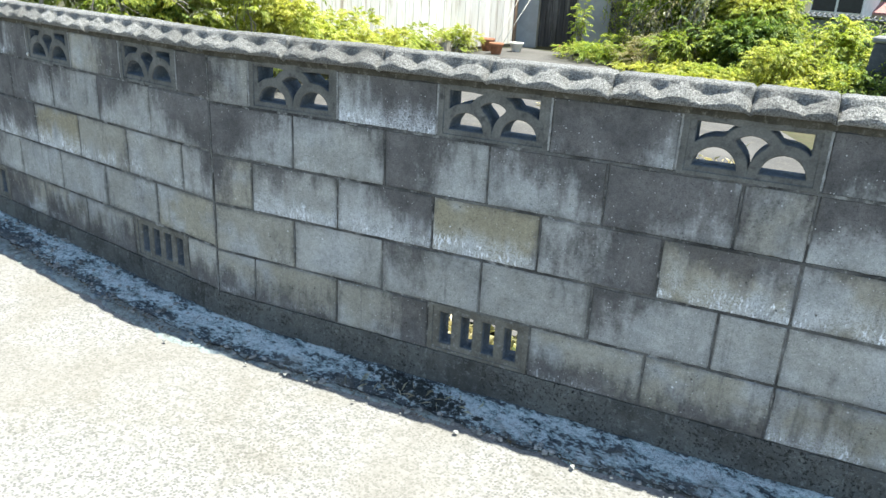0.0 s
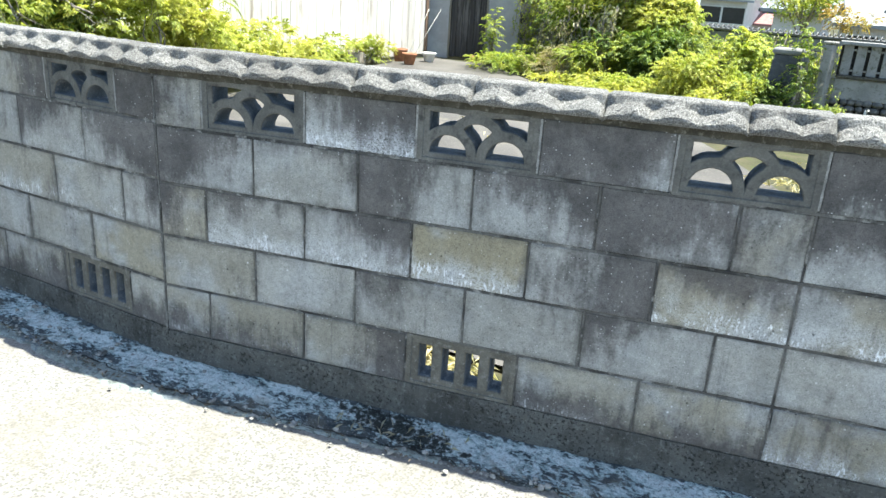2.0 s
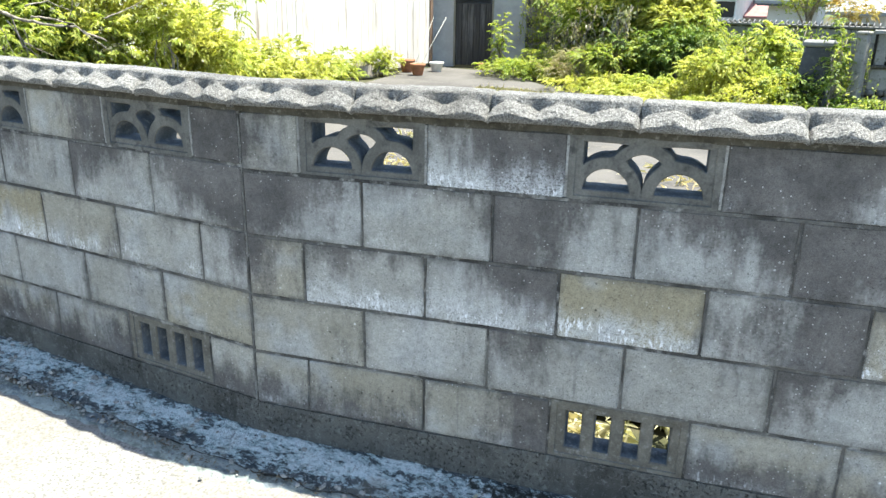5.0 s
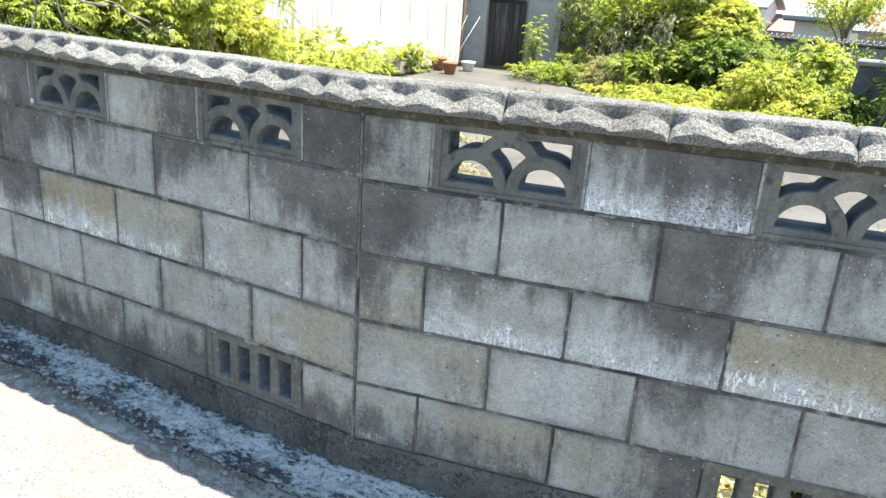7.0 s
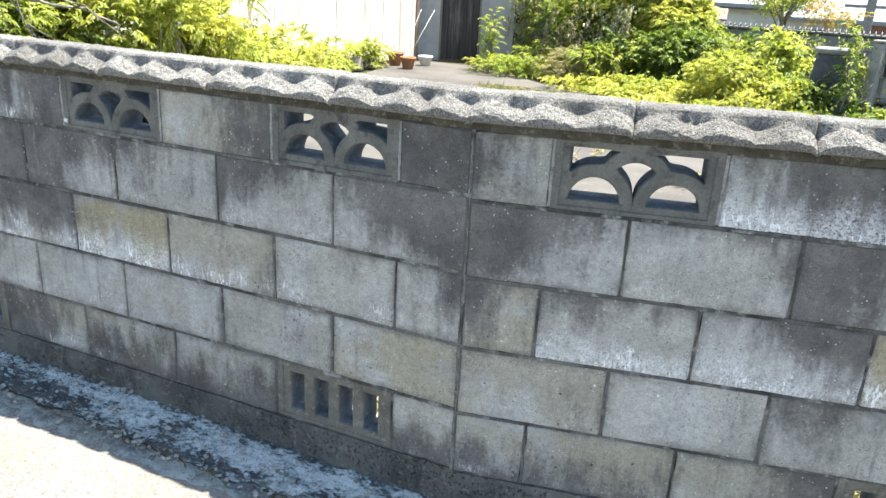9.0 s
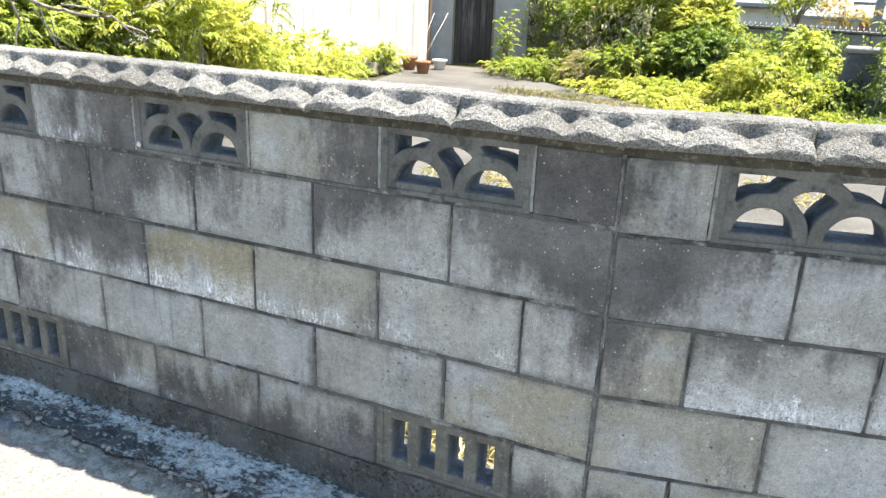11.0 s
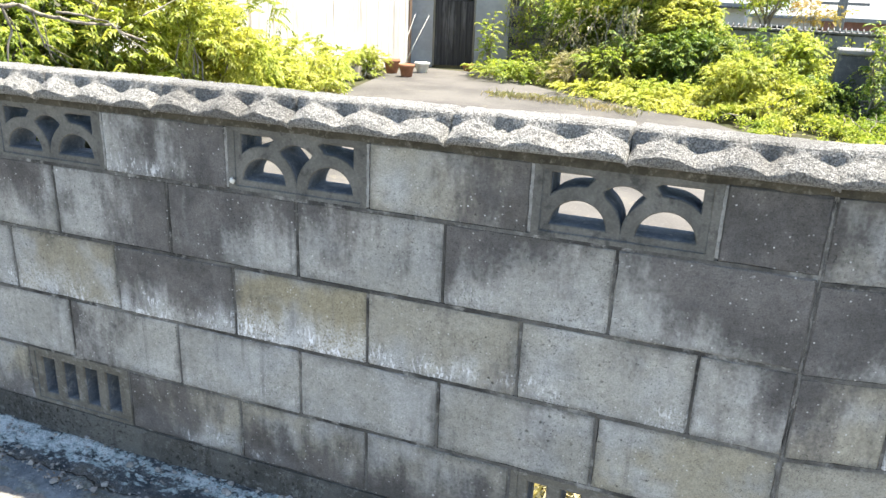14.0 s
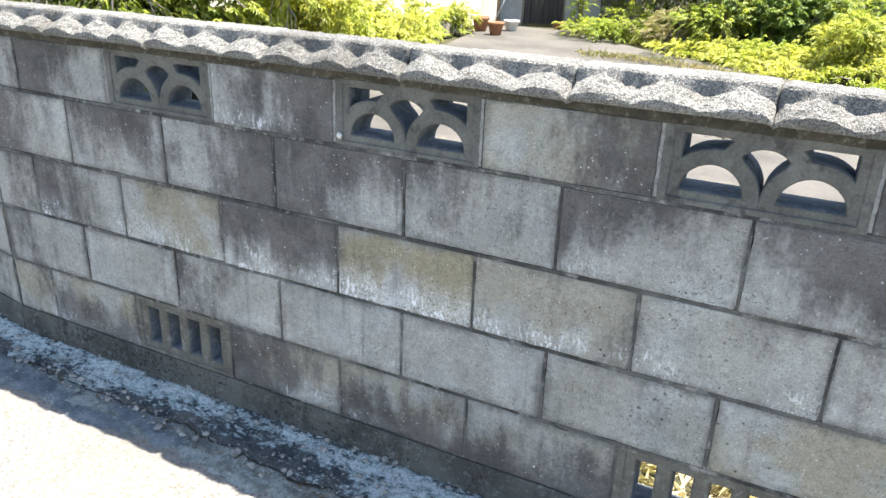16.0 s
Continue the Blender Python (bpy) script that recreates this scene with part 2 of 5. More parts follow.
def pale_road():
    m = Mat("pale_exposed_aggregate", 0.93, spec=0.25)
    p = m.pos()
    ragged = m.n("ShaderNodeVectorMath", Vector=m.n("ShaderNodeTexNoise", Vector=p, Scale=95.0, Detail=3.0).outputs["Color"])
    ragged.operation, ragged.inputs["Scale"].default_value = "SCALE", 0.009
    q = m.n("ShaderNodeVectorMath", Vector=p)
    m.set(q.inputs[1], ragged.outputs[0])
    q = q.outputs[0]
    pick = m.n("ShaderNodeSeparateColor", Color=m.voronoi(q, 98.0, "Color")).outputs[0]
    edge = m.voronoi(q, 98.0)
    worn = m.ramp(m.noise(p, 1.5, 4, 0.6), 0.40, 0.58)
    col = m.mix(m.ramp(m.noise(p, 3.0, 4), 0.35, 0.65), (0.172, 0.161, 0.143), (0.208, 0.2, 0.186))
    # dark pebbles bedded in pale cement, in ragged flakes
    bed = m.mix(m.ramp(m.noise(p, 40.0, 4, 0.65), 0.35, 0.65), (0.195, 0.192, 0.184), (0.28, 0.277, 0.27))
    flake = m.math("MULTIPLY", m.ramp(edge, 0.60, 0.40), m.ramp(pick, 0.68, 0.48))
    bed = m.mix(m.math("MULTIPLY", flake, 0.9), bed, m.mix(pick, (0.098, 0.097, 0.095), (0.152, 0.149, 0.143)))
    col = m.mix(m.math("ADD", m.math("MULTIPLY", worn, 0.46), 0.42), col, bed)
    col = m.mix(m.math("MULTIPLY", m.ramp(m.noise(p, 1.3, 6, 0.65), 0.5, 0.72), 0.4), col, (0.14, 0.124, 0.096))
    col = m.mix(m.math("MULTIPLY", m.ramp(m.noise(p, 110.0, 4, 0.7), 0.54, 0.66), 0.6), col, (0.085, 0.082, 0.077))
    m.color(col)
    m.bump(m.math("SUBTRACT", m.noise(p, 60.0, 4, 0.7), m.math("MULTIPLY", edge, worn)), 0.6, 0.004)
    return m.m


def lime_strip():
    m = Mat("lime_washed_mortar", 0.93, spec=0.2)
    p = m.pos()
    across = m.n("ShaderNodeSeparateXYZ", Vector=m.n("ShaderNodeTexCoord").outputs["UV"]).outputs[1]

    def patch(x, y, rx, ry, wild):
        """A ragged round patch."""
        d = m.n("ShaderNodeVectorMath", Vector=m.scaled(p, (1 / rx, 1 / ry, 0), (-x / rx, -y / ry, 0)))
        d.operation = "LENGTH"
        return m.ramp(m.math("ADD", d.outputs["Value"], m.math("MULTIPLY", m.math("SUBTRACT", m.noise(p, 24.0, 6, 0.7), 0.5), wild)), 1.1, 0.8)

    # lime clings to the middle of the strip; bare dark mortar along the wall and towards the road
    cover = m.math("SUBTRACT", m.math("MULTIPLY", m.ramp(across, 0.0, 0.2), 0.18), m.math("MULTIPLY", m.ramp(across, 0.5, 0.9), 0.12))
    cover = m.math("ADD", cover, m.math("MULTIPLY", m.math("SUBTRACT", m.noise(m.scaled(p, (3.4, 9.0, 4)), 1.0, 4, 0.65), 0.5), 0.7))
    w = m.math("ADD", m.noise(m.scaled(p, (17, 30, 20)), 1.0, 10, 0.84), cover)
    # crisp flakes of lime, a thumbnail wide
    bent = m.n("ShaderNodeVectorMath", Vector=m.n("ShaderNodeTexNoise", Vector=p, Scale=45.0, Detail=4.0).outputs["Color"])
    bent.operation, bent.inputs["Scale"].default_value = "SCALE", 0.03
    at = m.n("ShaderNodeVectorMath", Vector=m.scaled(p, (1, 1.6, 1)))
    m.set(at.inputs[1], bent.outputs[0])
    chip = m.n("ShaderNodeSeparateColor", Color=m.voronoi(at.outputs[0], 58.0, "Color")).outputs[0]
    w = m.math("ADD", w, m.math("MULTIPLY", m.math("SUBTRACT", chip, 0.5), 0.17))
    w = m.math("SUBTRACT", w, m.math("MULTIPLY", patch(-4.15, 1.68, 0.40, 0.07, 2.2), 0.13))
    col = m.mix(m.ramp(m.noise(p, 15.0, 6, 0.7), 0.38, 0.6), (0.052, 0.068, 0.08), (0.125, 0.142, 0.152))
    col = m.mix(m.ramp(w, 0.585, 0.612), col, (0.41, 0.52, 0.54))
    col = m.mix(m.ramp(w, 0.665, 0.73), col, (0.68, 0.755, 0.77))
    # dark cracks and pits that break the lime into flakes
    crack = m.voronoi(m.scaled(p, (1, 1, 1)), 34.0, "Distance", "DISTANCE_TO_EDGE")
    crack = m.math("MULTIPLY", m.ramp(m.math("ADD", crack, m.math("MULTIPLY", m.noise(p, 60.0, 4), 0.06)), 0.055, 0.03), m.ramp(m.noise(p, 8.0, 4), 0.44, 0.58))
    col = m.mix(m.math("MULTIPLY", crack, 0.75), col, (0.05, 0.055, 0.06))
    col = m.mix(m.math("MULTIPLY", m.ramp(m.noise(p, 70.0, 6, 0.8), 0.54, 0.62), 0.6), col, (0.09, 0.098, 0.105))
    brown = m.ramp(m.math("ADD", m.noise(p, 6.5, 6, 0.7), m.math("MULTIPLY", across, 0.12)), 0.60, 0.72)
    col = m.mix(m.math("MULTIPLY", brown, 0.5), col, (0.19, 0.175, 0.145))
    speck = m.ramp(m.noise(m.scaled(p, (80, 130, 100)), 1.0, 3, 0.6), 0.62, 0.68)
    col = m.mix(m.math("MULTIPLY", speck, 0.7), col, (0.5, 0.52, 0.53))
    # one patch of black moss and dirt
    col = m.mix(m.math("MULTIPLY", m.math("MULTIPLY", patch(-1.5, 1.94, 0.24, 0.062, 3.6), m.ramp(m.noise(p, 55.0, 4, 0.7), 0.3, 0.5)), 0.95), col, (0.022, 0.022, 0.019))
    m.color(col)
    m.bump(m.math("SUBTRACT", m.math("ADD", m.math("MULTIPLY", w, 2.0), m.math("MULTIPLY", m.noise(p, 90.0, 4, 0.7), 0.8)), m.math("MULTIPLY", crack, 0.8)), 1.0, 0.010)
    return m.m


def gutter_grit():
    m = Mat("gutter_grit", 0.93, spec=0.25)
    p = m.pos()
    along = m.n("ShaderNodeSeparateXYZ", Vector=p).outputs[0]
    grit = m.mix(m.ramp(m.noise(p, 24.0, 7, 0.75), 0.40, 0.62), (0.125, 0.14, 0.13), (0.25, 0.275, 0.256))
    bare = m.mix(m.ramp(m.noise(p, 9.0, 6, 0.7), 0.36, 0.68), (0.085, 0.108, 0.13), (0.19, 0.225, 0.25))
    lime = m.ramp(m.math("ADD", m.noise(m.scaled(p, (14, 22, 14)), 1.0, 9, 0.8), m.math("MULTIPLY", m.noise(p, 2.6, 3), 0.4)), 0.68, 0.74)
    grit = m.mix(m.math("MULTIPLY", lime, 0.5), grit, (0.34, 0.40, 0.405))
    col = m.mix(m.ramp(m.math("ADD", m.noise(m.scaled(p, (4, 9, 4)), 1.0, 6, 0.7), m.math("MULTIPLY", m.ramp(along, -3.8, -5.2), 0.16)), 0.54, 0.62), grit, bare)
    chip = m.ramp(m.noise(p, 105.0, 2, 0.5), 0.66, 0.72)
    chip = m.math("MULTIPLY", chip, m.ramp(m.noise(p, 14.0, 3), 0.38, 0.6))
    col = m.mix(m.math("MULTIPLY", chip, 0.75), col, (0.55, 0.55, 0.53))
    col = m.mix(m.math("MULTIPLY", m.ramp(m.noise(p, 75.0, 4, 0.7), 0.44, 0.34), 0.6), col, (0.05, 0.054, 0.056))
    m.color(col)
    m.bump(m.math("ADD", m.noise(p, 110.0, 4, 0.75), m.math("MULTIPLY", chip, 0.6)), 1.0, 0.007)
    return m.m


def yard_asphalt():
    m = Mat("worn_asphalt", 0.9, spec=0.3)
    p = m.pos()
    col = m.mix(m.ramp(m.noise(p, 0.9, 5, 0.6), 0.35, 0.65), (0.068, 0.065, 0.063), (0.11, 0.105, 0.10))
    col = m.mix(m.ramp(m.noise(p, 60.0, 2), 0.55, 0.75), col, (0.15, 0.144, 0.135))
    col = m.mix(m.math("MULTIPLY", m.ramp(m.noise(p, 4.5, 6, 0.7), 0.55, 0.72), 0.6), col, (0.17, 0.16, 0.125))
    m.color(col)
    m.bump(m.noise(p, 90.0, 3), 0.5, 0.004)
    return m.m


def leaf(name, a, b, c, through=0.5):
    m = Mat(name, 0.5, spec=0.4)
    r = m.island()
    col = m.mix(m.ramp(r, 0.0, 0.6, False), a, b)
    col = m.mix(m.ramp(r, 0.62, 1.0, False), col, c)
    col = m.mix(m.ramp(m.noise(m.pos(), 1.3, 2), 0.4, 0.7), col, m.times(col, (0.75, 0.88, 0.7, 1)))
    m.color(col)
    tr = m.n("ShaderNodeBsdfTranslucent", Color=m.times(col, (1.28, 1.22, 0.72, 1)))
    both = m.n("ShaderNodeMixShader", Fac=through)
    m.t.links.new(m.b.outputs[0], both.inputs[1])
    m.t.links.new(tr.outputs[0], both.inputs[2])
    m.t.links.new(both.outputs[0], m.t.nodes["Material Output"].inputs["Surface"])
    return m.m


def bark(name, a, b):
    m = Mat(name, 0.9, spec=0.2)
    p = m.obj()
    f = m.noise(m.scaled(p, (30, 30, 6)), 1.0, 5, 0.65)
    m.color(m.mix(m.ramp(f, 0.3, 0.7), a, b))
    m.bump(f, 0.7, 0.006)
    return m.m


def boards(name, a, b, dirt, scale=14.0):
    m = Mat(name, 0.75, spec=0.3)
    p = m.pos()
    g = m.noise(m.scaled(p, (scale * 3, scale * 3, 1.2)), 1.0, 5, 0.65)
    col = m.mix(m.ramp(g, 0.3, 0.75), a, b)
    col = m.mix(m.math("MULTIPLY", m.ramp(m.noise(m.scaled(p, (9, 9, 0.9)), 1.0, 6, 0.7), 0.5, 0.68), 0.75), col, dirt)
    vary = m.n("ShaderNodeMapRange", Value=m.rand())
    vary.inputs["To Min"].default_value, vary.inputs["To Max"].default_value = 0.82, 1.06
    m.color(m.times(col, vary.outputs[0]))
    m.bump(g, 0.4, 0.004)
    return m.m


def plain(name, col, rough=0.6, metal=0.0, vary=0.2, scale=8.0):
    m = Mat(name, rough, metal)
    f = m.noise(m.pos(), scale, 5, 0.6)
    dim = tuple(v * (1 - vary) for v in col)
    m.color(m.mix(m.ramp(f, 0.35, 0.65), dim, col))
    m.bump(m.noise(m.pos(), scale * 12, 3), 0.2, 0.002)
    return m.m


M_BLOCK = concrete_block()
M_JOINT = cement("dark_mortar", (0.045, 0.044, 0.042), (0.17, 0.168, 0.16), (0.32, 0.318, 0.305), 7.0, 120.0, 1.0)
M_SEAM = cement("pale_mortar_smear", (0.12, 0.118, 0.112), (0.25, 0.248, 0.24), (0.06, 0.058, 0.055), 22.0, 130.0, 1.0)
M_PALE = cement("pale_joint_mortar", (0.24, 0.24, 0.232), (0.40, 0.40, 0.39), (0.14, 0.138, 0.132), 16.0, 140.0, 0.9)
M_FOOT = footing()
M_PIERCED = cement("pierced_block_concrete", (0.128, 0.127, 0.118), (0.205, 0.202, 0.188), (0.085, 0.085, 0.082), 9.0, 150.0, 0.7)
M_VENT = cement("vent_block_concrete", (0.125, 0.118, 0.10), (0.20, 0.19, 0.165), (0.26, 0.255, 0.24), 14.0, 150.0, 0.7)
# inner faces of the openings: mouldy, with blue sky light put into the colour
M_INNER = cement("mouldy_sky_tinted_concrete", (0.078, 0.094, 0.116), (0.128, 0.148, 0.172), (0.2, 0.205, 0.21), 16.0, 140.0, 0.8)
M_MOSS = cement("mossy_bed_mortar", (0.06, 0.055, 0.043), (0.115, 0.106, 0.085), (0.22, 0.21, 0.18), 18.0, 170.0, 1.0)
M_COPE = coping_stone()
M_ROAD = pale_road()
M_STRIP = lime_strip()
M_YARD = yard_asphalt()
M_SOIL = cement("weedy_soil", (0.055, 0.06, 0.03), (0.10, 0.09, 0.055), (0.06, 0.085, 0.025), 3.0, 40.0, 0.8)
M_DIRT = gutter_grit()
M_BLACK = cement("black_mossy_dirt_and_slot_dark", (0.03, 0.03, 0.028), (0.06, 0.058, 0.05), (0.12, 0.11, 0.09), 20.0, 160.0, 1.0)
M_LEAF = leaf("fresh_leaves", (0.15, 0.215, 0.035), (0.30, 0.36, 0.07), (0.50, 0.51, 0.17), 0.52)
# deep green; the foliage's self-shadowing is partly put into these colours
M_LEAF_DARK = leaf("deep_green_shaded_leaves", (0.07, 0.13, 0.03), (0.19, 0.265, 0.06), (0.42, 0.46, 0.15), 0.42)
M_LEAF_LIME = leaf("yellow_green_leaves", (0.26, 0.305, 0.05), (0.43, 0.455, 0.11), (0.63, 0.615, 0.27), 0.5)
M_LEAF_RUST = leaf("rusty_leaves", (0.33, 0.20, 0.06), (0.40, 0.28, 0.09), (0.46, 0.40, 0.16), 0.45)
M_GRASS = leaf("straw_grass", (0.33, 0.30, 0.17), (0.47, 0.42, 0.28), (0.62, 0.55, 0.43), 0.25)
M_STRAW = leaf("dead_straw", (0.34, 0.31, 0.24), (0.45, 0.42, 0.33), (0.5, 0.48, 0.4), 0.2)
M_LITTER = leaf("dead_leaf_litter", (0.05, 0.04, 0.028), (0.12, 0.085, 0.055), (0.24, 0.20, 0.14), 0.1)
M_BARK = bark("pale_bark", (0.11, 0.095, 0.075), (0.33, 0.30, 0.25))
M_WHITE_BOARD = boards("weathered_white_boards", (0.72, 0.68, 0.63), (0.83, 0.81, 0.78), (0.37, 0.275, 0.21))
M_BROWN = boards("weathered_brown_board", (0.20, 0.13, 0.09), (0.32, 0.22, 0.16), (0.14, 0.10, 0.08))
M_DARK_BOARD = boards("blackened_boards", (0.025, 0.024, 0.024), (0.06, 0.056, 0.055), (0.13, 0.125, 0.12))
M_GREY_BOARD = boards("grey_boards", (0.16, 0.145, 0.12), (0.26, 0.24, 0.2), (0.10, 0.10, 0.07))
M_PLASTER = plain("grey_plaster", (0.36, 0.37, 0.38), 0.9, 0, 0.22, 3.0)
M_TERRA = plain("terracotta", (0.36, 0.17, 0.10), 0.85, 0, 0.3, 12.0)
M_POT_WHITE = plain("faded_white_plastic", (0.66, 0.66, 0.63), 0.6, 0, 0.15, 12.0)
M_PIER = cement("dark_stained_pier", (0.085, 0.09, 0.105), (0.14, 0.145, 0.16), (0.2, 0.2, 0.2), 4.0, 90.0, 0.6)
M_PANEL = cement("mossy_panel_concrete", (0.25, 0.246, 0.236), (0.36, 0.352, 0.338), (0.13, 0.135, 0.09), 5.0, 120.0, 0.5)
M_POST = cement("grey_post_concrete", (0.24, 0.245, 0.25), (0.34, 0.34, 0.34), (0.17, 0.17, 0.17), 5.0, 120.0, 0.5)
M_TILE = plain("silver_grey_roof_tile", (0.17, 0.17, 0.17), 0.55, 0, 0.35, 9.0)
M_HOUSE = plain("pale_house_wall", (0.62, 0.61, 0.58), 0.85, 0, 0.12, 2.0)
M_ROOF_DARK = plain("dark_roof", (0.10, 0.10, 0.11), 0.6, 0, 0.3, 4.0)
# faded red, paled further by distance haze put into the colour
M_ROOF_RED = plain("faded_hazy_red_roof", (0.36, 0.19, 0.18), 0.7, 0, 0.25, 4.0)
M_ROOF_PALE = plain("pale_metal_roof", (0.26, 0.28, 0.30), 0.45, 0.3, 0.15, 4.0)
M_GLASS = plain("dark_window_glass", (0.03, 0.035, 0.04), 0.12, 0, 0.2, 4.0)
M_STONE = cement("rounded_wall_stone", (0.11, 0.11, 0.105), (0.2, 0.195, 0.185), (0.28, 0.27, 0.25), 8.0, 100.0, 0.6)
M_PEBBLE = cement("pale_rubble", (0.27, 0.27, 0.255), (0.44, 0.44, 0.42), (0.3, 0.3, 0.29), 30.0, 150.0, 0.6)


# ---- mesh helpers ----
def mesh_of(name, verts, faces, mat, smooth=False):
    me = bpy.data.meshes.new(name)
    me.from_pydata([tuple(v) for v in verts], [], [tuple(f) for f in faces])
    me.materials.append(mat)
    if smooth:
        me.polygons.foreach_set("use_smooth", [True] * len(me.polygons))
    me.update()
    return me


def mesh_bm(name, bm, mat, smooth=False):
    me = bpy.data.meshes.new(name)
    bm.normal_update()
    bm.to_mesh(me)
    bm.free()
    me.materials.append(mat)
    if smooth:
        me.polygons.foreach_set("use_smooth", [True] * len(me.polygons))
    return me


def part(name, data, parent=None, m=None, label=""):
    ob = new(name, data)
    if parent is not None:
        ob.parent = parent
    if m is not None:
        ob.matrix_basis = m
    if label:
        tagged(ob, label)
    return ob


def add_box(bm, lo, hi, bevel=0.0):
    g = bmesh.ops.create_cube(bm, size=1.0)
    lo, hi = Vector(lo), Vector(hi)
    for v in g["verts"]:
        v.co = Vector(((v.co.x + 0.5) * (hi.x - lo.x) + lo.x, (v.co.y + 0.5) * (hi.y - lo.y) + lo.y, (v.co.z + 0.5) * (hi.z - lo.z) + lo.z))
    if bevel:
        edges = list({e for v in g["verts"] for e in v.link_edges})
        bmesh.ops.bevel(bm, geom=edges, offset=bevel, segments=1, affect="EDGES", profile=0.5)


def box_mesh(name, lo, hi, mat, bevel=0.0):
    bm = bmesh.new()
    add_box(bm, lo, hi, bevel)
    return mesh_bm(name, bm, mat)


def add_tube(bm, pts, radii, sides=6):
    rings = []
    for i, p in enumerate(pts):
        d = (pts[min(i + 1, len(pts) - 1)] - pts[max(i - 1, 0)]).normalized()
        a = d.orthogonal().normalized()
        b = d.cross(a)
        rings.append([bm.verts.new(p + radii[i] * (math.cos(k * math.tau / sides) * a + math.sin(k * math.tau / sides) * b)) for k in range(sides)])
    for r0, r1 in zip(rings, rings[1:]):
        for k in range(sides):
            bm.faces.new((r0[k], r0[(k + 1) % sides], r1[(k + 1) % sides], r1[k]))
    bm.faces.new(rings[-1])
    bm.faces.new(rings[0][::-1])


def lathe(bm, profile, sides=20):
    rings = [[bm.verts.new((r * math.cos(k * math.tau / sides), r * math.sin(k * math.tau / sides), z)) for k in range(sides)] for r, z in profile]
    for r0, r1 in zip(rings, rings[1:]):
        for k in range(sides):
            bm.faces.new((r0[k], r0[(k + 1) % sides], r1[(k + 1) % sides], r1[k]))
    bm.faces.new(rings[0][::-1])
    bm.faces.new(rings[-1])


def plate(name, outer, holes, depth, mat, bevel=0.003):
    """An upright plate in x and z with holes through it, its front at y = 0."""
    cu = bpy.data.curves.new(name, "CURVE")
    cu.dimensions, cu.fill_mode, cu.extrude, cu.bevel_depth, cu.bevel_resolution = "2D", "BOTH", depth / 2 - bevel, bevel, 0
    for loop in [outer, *holes]:
        sp = cu.splines.new("POLY")
        sp.points.add(len(loop) - 1)
        for q, (x, z) in zip(sp.points, loop):
            q.co = (x, z, 0, 1)
        sp.use_cyclic_u = True
    ob = bpy.data.objects.new(name, cu)
    me = bpy.data.meshes.new_from_object(ob)
    bpy.data.objects.remove(ob)
    me.transform(Matrix.Translation((0, depth / 2, 0)) @ Matrix.Rotation(radians(90), 4, "X"))
    me.materials.clear()
    me.materials.append(mat)
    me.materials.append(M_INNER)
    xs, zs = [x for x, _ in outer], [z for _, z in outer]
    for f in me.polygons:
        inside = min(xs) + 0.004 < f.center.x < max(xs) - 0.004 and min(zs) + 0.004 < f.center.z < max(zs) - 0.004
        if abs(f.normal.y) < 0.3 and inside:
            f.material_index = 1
    return me


def leaf_mesh(name, centres, size, mat, rng, droop=0.35, slim=0.42, up=0.6, axes=None):
    """Many folded leaves, one at each centre, along axes where these are given."""
    n = len(centres)
    c = np.asarray(centres, float)
    if axes is None:
        yaw = rng.uniform(0, math.tau, n)
        dip = rng.normal(-droop, 0.45, n)
        axis = np.stack([np.cos(yaw) * np.cos(dip), np.sin(yaw) * np.cos(dip), np.sin(dip)], 1)
    else:
        axis = axes + rng.normal(0, 0.12, (n, 3))
        axis /= np.linalg.norm(axis, axis=1)[:, None] + 1e-9
    side = np.cross(axis, np.array([0, 0, 1.0]) + rng.normal(0, 1 - up, (n, 3)))
    side /= np.linalg.norm(side, axis=1)[:, None] + 1e-9
    top = np.cross(side, axis)
    s = (size * rng.uniform(0.55, 1.25, n))[:, None]
    base, tip = c - axis * s * 0.5, c + axis * s * 0.5 - top * s * 0.12
    mid = c + top * s * 0.03 - axis * s * 0.08
    left = mid + side * s * slim * 0.5 + top * s * 0.1
    right = mid - side * s * slim * 0.5 + top * s * 0.1
    verts = np.stack([base, right, tip, left], 1).reshape(-1, 3)
    k = 4 * np.arange(n)[:, None]
    tris = np.concatenate([k + [0, 1, 2], k + [0, 2, 3]], 1).reshape(-1, 3)
    me = bpy.data.meshes.new(name)
    me.vertices.add(len(verts))
    me.vertices.foreach_set("co", verts.ravel())
    me.loops.add(3 * len(tris))
    me.loops.foreach_set("vertex_index", tris.ravel().astype(np.int32))
    me.polygons.add(len(tris))
    me.polygons.foreach_set("loop_start", np.arange(0, 3 * len(tris), 3, dtype=np.int32))
    me.polygons.foreach_set("loop_total", np.full(len(tris), 3, np.int32))
    me.materials.append(mat)
    me.update(calc_edges=True)
    return me


